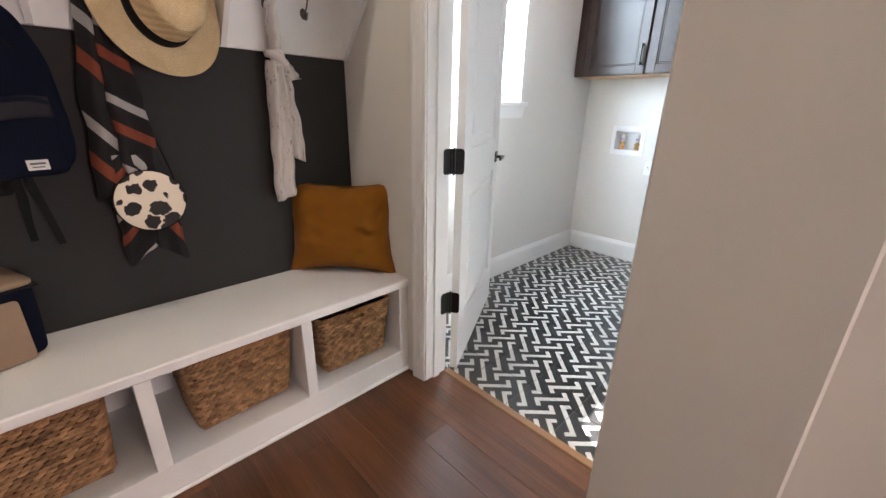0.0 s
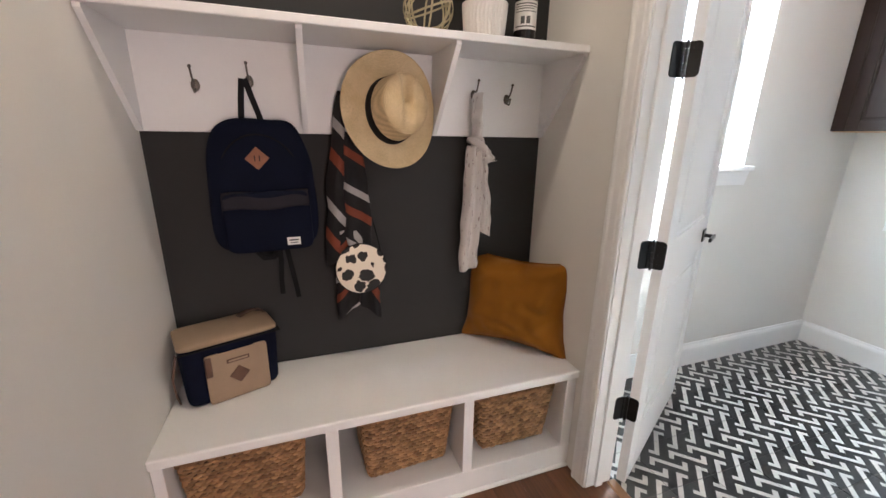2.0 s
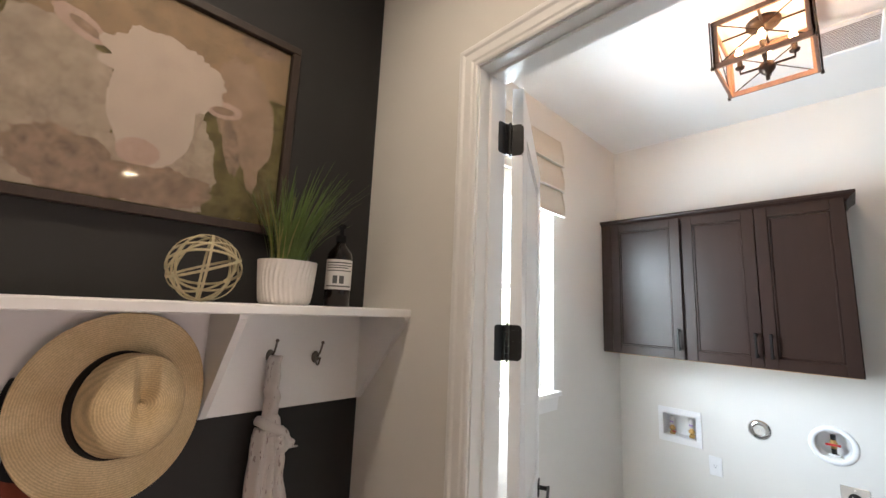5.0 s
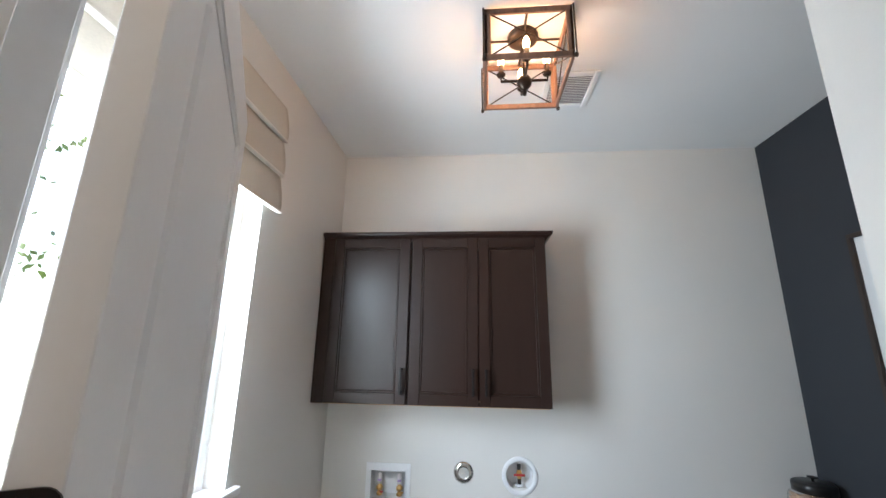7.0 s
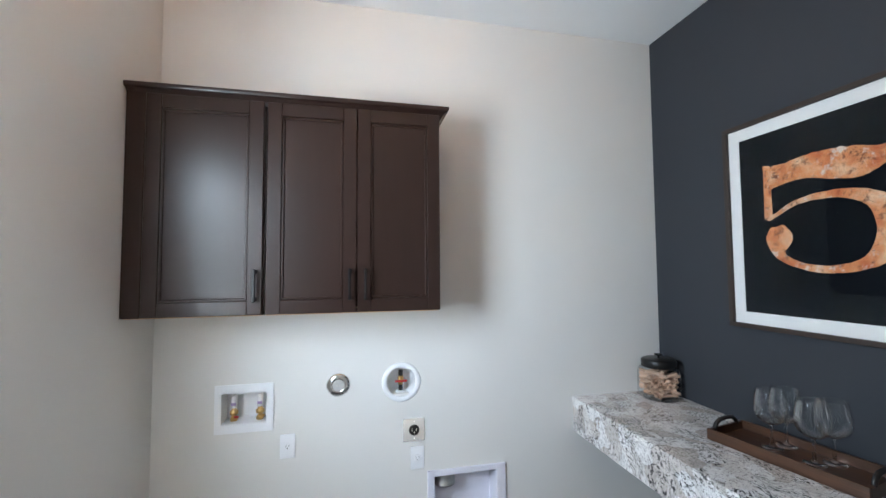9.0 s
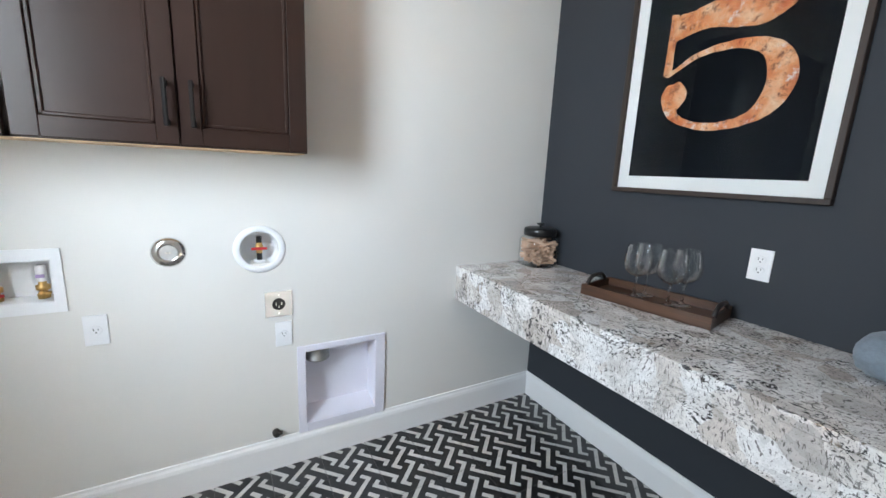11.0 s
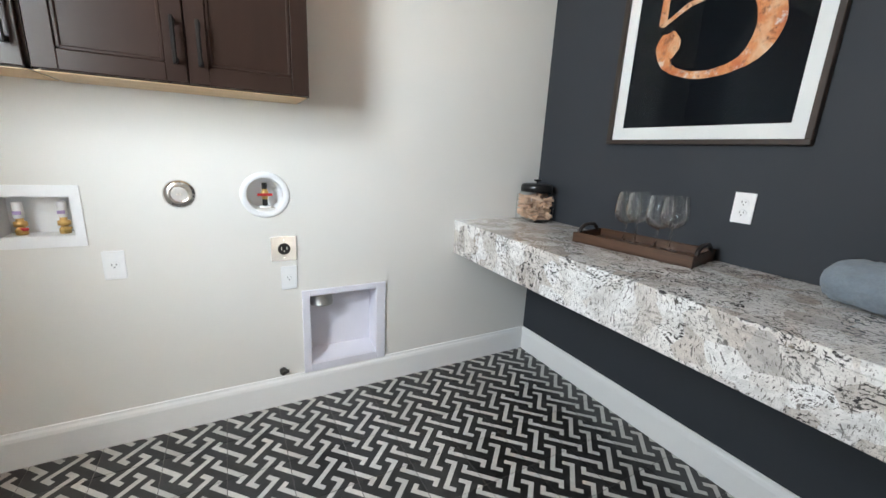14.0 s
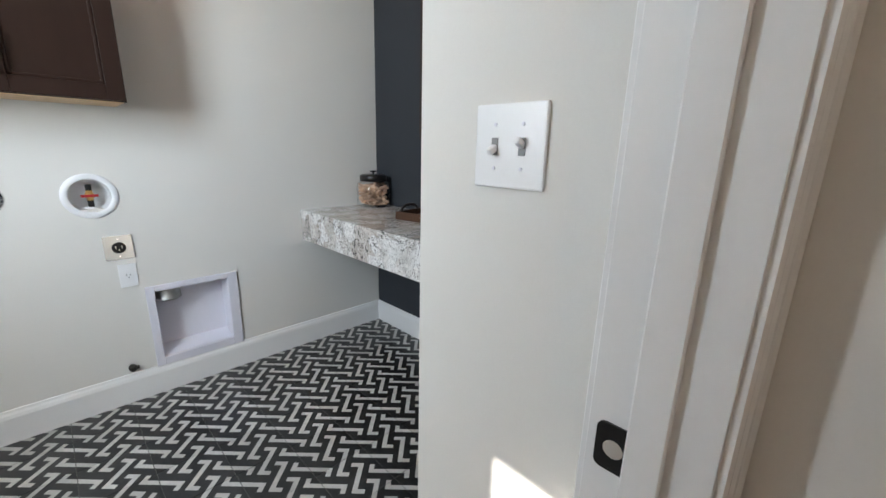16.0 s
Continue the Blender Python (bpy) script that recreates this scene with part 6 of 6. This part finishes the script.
# ---- roman shade ----
SHADE = material("cream_linen", (0.58, 0.52, 0.44), 0.85, var=0.10, scale=2.0, fine=2.0, stretch=(60, 60, 420), relief=0.35)
HEM = material("pale_linen_hem", (0.74, 0.70, 0.64), 0.85, var=0.06, scale=3, fine=300, relief=0.3)
shade = thing("roman_shade", (WX, 2.617, 2.84), "cream linen roman shade half raised over the window", "blind")
BW0, BW1 = 2.150 - 2.617, 3.090 - 2.617
for k, (z0, z1, x0, x1) in enumerate(((-0.178, 0.0, 0.052, 0.024), (-0.347, -0.150, 0.055, 0.022), (-0.515, -0.318, 0.058, 0.024))):
    bm = bmesh.new()
    grid_sheet(bm, 30, 12, lambda u, v: Vector((x0 + (x1 - x0) * v + 0.005 * math.sin(math.pi * v) - (0.010 * (1 - v) ** 8), BW0 + (BW1 - BW0) * u, z0 + (z1 - z0) * v + 0.002 * math.sin(u * 7 + k))))
    ob = part("fold", bm, SHADE, shade, smooth=True)
    sol = ob.modifiers.new("thick", "SOLIDIFY")
    sol.thickness = 0.003
    bm = bmesh.new()
    box(bm, (x0 - 0.020, BW0 + 0.002, z0 - 0.003), (x0 + 0.003, BW1 - 0.002, z0 + 0.004), 0.002)
    part("hem_bar", bm, HEM, shade, "paler linen hem")
part("headrail", boxes((0.0, 0.022, BW0, BW1, -0.035, 0.0, 0.002)), SHADE, shade)

# ---- ceiling light and vent ----
LX, LY = 1.0915, 2.950
BRONZE = material("bronze_metal", (0.055, 0.038, 0.028), 0.38, 0.8, var=0.2, scale=20, relief=0.1)
GREYWOOD = wood("weathered_wood_frame", (0.13, 0.075, 0.052), (0.29, 0.165, 0.115), 0.6, 2, 2.0)
BULB = bpy.data.materials.new("lit_bulb")
BULB.use_nodes = True
bb = BULB.node_tree.nodes["Principled BSDF"]
bb.inputs["Base Color"].default_value = (1, 0.8, 0.55, 1)
bb.inputs["Emission Color"].default_value = (1.0, 0.56, 0.24, 1)
bb.inputs["Emission Strength"].default_value = 12.0
fixture = thing("ceiling_light", (LX, LY, H), "square wood and bronze cage ceiling light with lit candle bulbs", "ceiling light")
S, Z0, Z1, FW, FT = 0.1655, -0.240, -0.012, 0.024, 0.012
for k in range(4):
    m = pose(0, 0, 0, 0, 0, 90 * k)
    bm = boxes((-S, S, -S, -S + FT, Z0, Z0 + FW, 0.002), (-S, S, -S, -S + FT, Z1 - FW, Z1, 0.002), (-S, -S + FW, -S, -S + FT, Z0 + FW, Z1 - FW, 0.002), (S - FW, S, -S, -S + FT, Z0 + FW, Z1 - FW, 0.002))
    side = part("side_frame", bm, GREYWOOD, fixture, "weathered wood side frame", m=m)
    bm = bmesh.new()
    tube(bm, [(-S + 0.02, -S + 0.006, Z0 + 0.018), (S - 0.02, -S + 0.006, Z1 - 0.018)], 0.0028, 6)
    tube(bm, [(S - 0.02, -S + 0.008, Z0 + 0.018), (-S + 0.02, -S + 0.008, Z1 - 0.018)], 0.0028, 6)
    part("cross_wire", bm, BRONZE, side)
    bm = bmesh.new()
    tube(bm, [(-S - 0.004, -S - 0.004, Z0 - 0.004), (-S - 0.004, -S - 0.004, Z1)], 0.0035, 6)
    box(bm, (-S - 0.009, -S - 0.009, Z0 - 0.006), (-S + 0.004, -S + 0.004, Z0 + 0.008), 0.002)
    part("corner_rod", bm, BRONZE, fixture, m=m)
bm = bmesh.new()
lathe(bm, [(0.0, -0.026), (0.052, -0.024), (0.063, -0.016), (0.064, -0.0005), (0.0, -0.0003)], 36)
part("canopy", bm, BRONZE, fixture, smooth=True)
bm = bmesh.new()
tube(bm, [(-S + 0.01, 0, Z1 - 0.008), (S - 0.01, 0, Z1 - 0.008)], 0.005, 8)
tube(bm, [(0, -S + 0.01, Z1 - 0.008), (0, S - 0.01, Z1 - 0.008)], 0.005, 8)
part("cross_bar", bm, BRONZE, fixture)
bm = bmesh.new()
tube(bm, [(0, 0, -0.02), (0, 0, -0.19)], 0.006, 10)
lathe(bm, [(0.0, -0.285), (0.007, -0.282), (0.008, -0.266), (0.006, -0.262), (0.016, -0.252), (0.028, -0.236), (0.031, -0.220), (0.024, -0.202), (0.012, -0.192), (0.006, -0.190)], 24)
part("hub", bm, BRONZE, fixture, smooth=True)
for k in range(4):
    a = k * 90.0
    m = pose(0, 0, 0, 0, 0, a)
    bm = bmesh.new()
    tube(bm, [(0.02, 0, -0.215), (0.094, 0, -0.215), (0.094, 0, -0.190)], 0.0055, 8)
    lathe(bm, [(0.006, -0.196), (0.016, -0.190), (0.019, -0.182), (0.012, -0.178), (0.0105, -0.176), (0.0105, -0.140), (0.0, -0.140)], 18, pose(0.094, 0, 0))
    arm = part("arm", bm, BRONZE, fixture, m=m, smooth=True)
    bm = bmesh.new()
    lathe(bm, [(0.0085, -0.140), (0.013, -0.126), (0.0145, -0.114), (0.011, -0.098), (0.004, -0.084), (0.0, -0.080)], 18, pose(0.094, 0, 0))
    bulb = part("bulb", bm, BULB, arm, "lit candle bulb", smooth=True)
    bulb.visible_shadow = False
    p = Vector((LX, LY, H)) + m.to_3x3() @ Vector((0.094, 0, -0.110))
    lamp("bulb_light", "POINT", Matrix.Translation(p), 0.080, (1.0, 0.40, 0.21), radius=0.012)

vent = thing("ceiling_vent", (1.360, 3.320, H), "white louvred ceiling vent beside the light", "vent")
VX, VY = 0.125, 0.143
bm = boxes((-VX, -VX + 0.028, -VY, VY, -0.012, -0.0005, 0.004), (VX - 0.028, VX, -VY, VY, -0.012, -0.0005, 0.004), (-VX + 0.028, VX - 0.028, -VY, -VY + 0.028, -0.012, -0.0005, 0.004), (-VX + 0.028, VX - 0.028, VY - 0.028, VY, -0.012, -0.0005, 0.004))
part("frame", bm, WHITE_PLASTIC, vent)
part("backing", boxes((-VX + 0.02, VX - 0.02, -VY + 0.02, VY - 0.02, -0.0022, -0.0008)), GREY_SLOT, vent)
for k in range(17):
    y = -VY + 0.034 + k * 0.01365
    part("slat", boxes((-VX + 0.027, VX - 0.027, -0.0042, 0.0042, -0.0012, 0.0012)), WHITE_PLASTIC, vent, m=pose(0, y, -0.0068, 32, 0, 0))

CAN = BULB.copy()
CAN.name = "lit_downlight_lens"
CAN.node_tree.nodes["Principled BSDF"].inputs["Emission Color"].default_value = (1.0, 0.82, 0.62, 1)
CAN.node_tree.nodes["Principled BSDF"].inputs["Emission Strength"].default_value = 40.0


def recessed_light(x, y, label):
    can = thing("recessed_light", (x, y, H), label, "ceiling light", "downlights")
    bm = bmesh.new()
    lathe(bm, [(0.055, -0.004), (0.075, -0.006), (0.085, -0.003), (0.085, -0.0004)], 36)
    part("trim_ring", bm, WHITE_PLASTIC, can, smooth=True)
    bm = bmesh.new()
    lathe(bm, [(0.0, -0.003), (0.055, -0.003)], 30)
    part("lens", bm, CAN, can, "lit lens")


recessed_light(4.2, 1.17, "round white recessed downlight in the hall ceiling")
# unseen fitting, added to go with the mudroom's fill spot
recessed_light(0.74, 0.92, "round white recessed downlight, unseen, added over the mudroom floor")

# ---- outside the window ----
# grass colour raised above its green, with the outdoor glare put in
LAWN = material("lawn_grass", (0.22, 0.25, 0.13), 0.9, var=0.35, scale=0.6, fine=40, relief=0.3)
ground = structure("ground", boxes((-400, 400, -400, 400, -0.5, -0.15)), LAWN, "pale lawn round the house", "ground")
BARK = material("grey_bark", (0.13, 0.10, 0.075), 0.9, var=0.3, scale=8, fine=60, relief=0.8)
FOLIAGE = material("light_green_foliage", (0.12, 0.17, 0.045), 0.6, var=0.5, scale=2, fine=30, relief=0.1)


def tree(x, y, high, seed):
    t = thing("tree", (x, y, -0.15), "slender leafy tree on the lawn outside the window", "tree", "trees outside")
    r = random.Random(seed)
    bm = bmesh.new()
    trunk = [(0.05 * math.sin(k * 0.9), 0.05 * math.cos(k), high * 0.8 * k / 7) for k in range(8)]
    tube(bm, trunk, 0.10, 10, False, 0.025)
    tips = []
    for k in range(22):
        h0 = high * r.uniform(0.28, 0.78)
        a = r.uniform(0, 2 * math.pi)
        ln = high * r.uniform(0.14, 0.30)
        p0 = Vector((0, 0, h0))
        pts = [p0 + Vector((math.cos(a) * ln * s, math.sin(a) * ln * s, ln * 0.7 * s * s + 0.05 * r.uniform(-1, 1))) for s in (0, 0.35, 0.7, 1.0)]
        tube(bm, pts, 0.03, 6, False, 0.006)
        tips += pts[1:]
    part("trunk", bm, BARK, t, smooth=True)
    verts, faces = [], []
    for c in tips:
        for k in range(90):
            p = c + Vector((r.gauss(0, 0.22), r.gauss(0, 0.22), r.gauss(0, 0.18)))
            u = Vector((r.uniform(-1, 1), r.uniform(-1, 1), r.uniform(-1, 1))).normalized()
            w = u.orthogonal().normalized()
            n0 = len(verts)
            s = r.uniform(0.03, 0.06)
            verts += [p - u * s, p + w * s * 0.45, p + u * s, p - w * s * 0.45]
            faces.append((n0, n0 + 1, n0 + 2, n0 + 3))
    me = bpy.data.meshes.new("crown")
    me.from_pydata(verts, [], faces)
    me.materials.append(FOLIAGE)
    ob = new("crown", me)
    ob.parent = t
    tagged(ob, "loose crown of small leaves", kind="stuff")


tree(-5.2, 2.4, 5.6, 3)
tree(-7.5, 0.2, 6.4, 5)
tree(-9.0, 4.2, 6.0, 8)
tree(-4.6, 4.0, 4.6, 11)
tree(-6.4, 1.4, 5.2, 14)

# ---- floors: boards and tiles ----
floor = structure("floor", boxes((-0.02, NX, Y0 - 0.05, 1.765, -0.012, -0.004)), DARK_VOID, "brown hardwood boards in the hall and mudroom", "floor")
rng = random.Random(4)
y = Y0 - 0.02
while y < 1.765:
    w = 0.127
    y1 = min(y + w, 1.766)
    x = -0.02 - rng.uniform(0, 1.2)
    while x < NX:
        ln = rng.choice((0.95, 1.2, 1.5, 1.75))
        a, b = max(x, -0.02), min(x + ln, NX)
        if b - a > 0.03:
            ob = part("board", boxes((0, b - a - 0.0006, 0, y1 - y - 0.0006, -0.010, 0.0, 0.0007)), FLOOR_WOOD, floor)
            ob.location = (a, y, 0)
        x += ln
    y += w
part("threshold_strip", boxes((DL + 0.001, DR - 0.001, 1.765, 1.806, -0.008, 0.007, 0.005)), STRIP_WOOD, floor, "oak transition strip in the doorway")

tile_floor = structure("tile_floor", boxes((WX, XR, 1.80, Y3, -0.011, -0.0025)), GROUT, "black and white patterned cement tile floor", "floor")
TS, TX, TY = 0.2275, 2.4955, 3.8125
BARS = ((-0.47, 0.47, -1.135, -1.01), (0.345, 0.47, -1.02, -0.815), (-0.47, -0.345, -1.325, -1.12), (0.165, 0.290, -2.36, -1.30), (0.28, 0.44, -1.425, -1.30), (0.015, 0.175, -2.36, -2.235))


def is_white(u, v):
    """Whether a point of the tile, in tile widths, lies in one of the slanted chalk-white Z figures."""
    for i in range(-3, 5):
        for j in range(-8, 9):
            p, q = (u - i) + (v - 0.5 * j), (v - 0.5 * j) - (u - i)
            for a, b, c, d in BARS:
                if a <= p <= b and c <= q <= d:
                    return True
    return False


def tile_mesh(u0, u1, v0, v1):
    bm = bmesh.new()
    vs = [bm.verts.new(c) for c in ((u0, v0, 0), (u1, v0, 0), (u1, v1, 0), (u0, v1, 0))]
    bm.faces.new(vs)
    cuts = set()
    for i in range(-3, 5):
        for j in range(-8, 9):
            # a shift of the figure by (i, j / 2) moves p by i + j / 2 and q by j / 2 - i
            for a, b, c, d in BARS:
                for k in (a, b):
                    cuts.add((0, round(k + i + j / 2, 4)))
                for k in (c, d):
                    cuts.add((1, round(k + j / 2 - i, 4)))
    r2 = 2 ** -0.5
    for kind, k in sorted(cuts):
        no = Vector((r2, r2, 0)) if kind == 0 else Vector((-r2, r2, 0))
        if -2.2 < k < 2.2:
            bmesh.ops.bisect_plane(bm, geom=bm.verts[:] + bm.edges[:] + bm.faces[:], plane_co=no * k * r2, plane_no=no, dist=1e-6)
    for f in bm.faces:
        c = f.calc_center_median()
        f.material_index = 1 if is_white(c.x, c.y) else 0
    bmesh.ops.dissolve_limit(bm, angle_limit=0.01, verts=bm.verts[:], edges=bm.edges[:], delimit={"MATERIAL"})
    rim = [e for e in bm.edges if e.is_boundary]
    ext = bmesh.ops.extrude_edge_only(bm, edges=rim)
    for g in ext["geom"]:
        if isinstance(g, bmesh.types.BMVert):
            g.co.z = -0.02
    for v in bm.verts:
        v.co = Vector((v.co.x * TS, v.co.y * TS, v.co.z * TS))
    me = bpy.data.meshes.new("tile")
    bm.to_mesh(me)
    bm.free()
    me.materials.append(TILE_BLACK)
    me.materials.append(TILE_WHITE)
    return me


tiles = {}
g = 0.0075
for i in range(-12, 2):
    for j in range(-10, 2):
        xa, ya = TX + i * TS, TY + j * TS
        lo = [max(g, (WX - xa) / TS), max(g, (1.8065 - ya) / TS)]
        hi = [min(1 - g, (XR - xa) / TS), min(1 - g, (Y3 - ya) / TS)]
        if hi[0] - lo[0] < 0.02 or hi[1] - lo[1] < 0.02 or (xa > XJ + 0.03 and ya + TS < YJ):
            continue
        key = tuple(round(k, 3) for k in (lo[0], hi[0], lo[1], hi[1]))
        if key not in tiles:
            tiles[key] = tile_mesh(*key[:2], *key[2:])
        ob = new("tile", tiles[key])
        ob.parent = tile_floor
        ob.location = (xa, ya, rng.uniform(-0.0004, 0.0004))
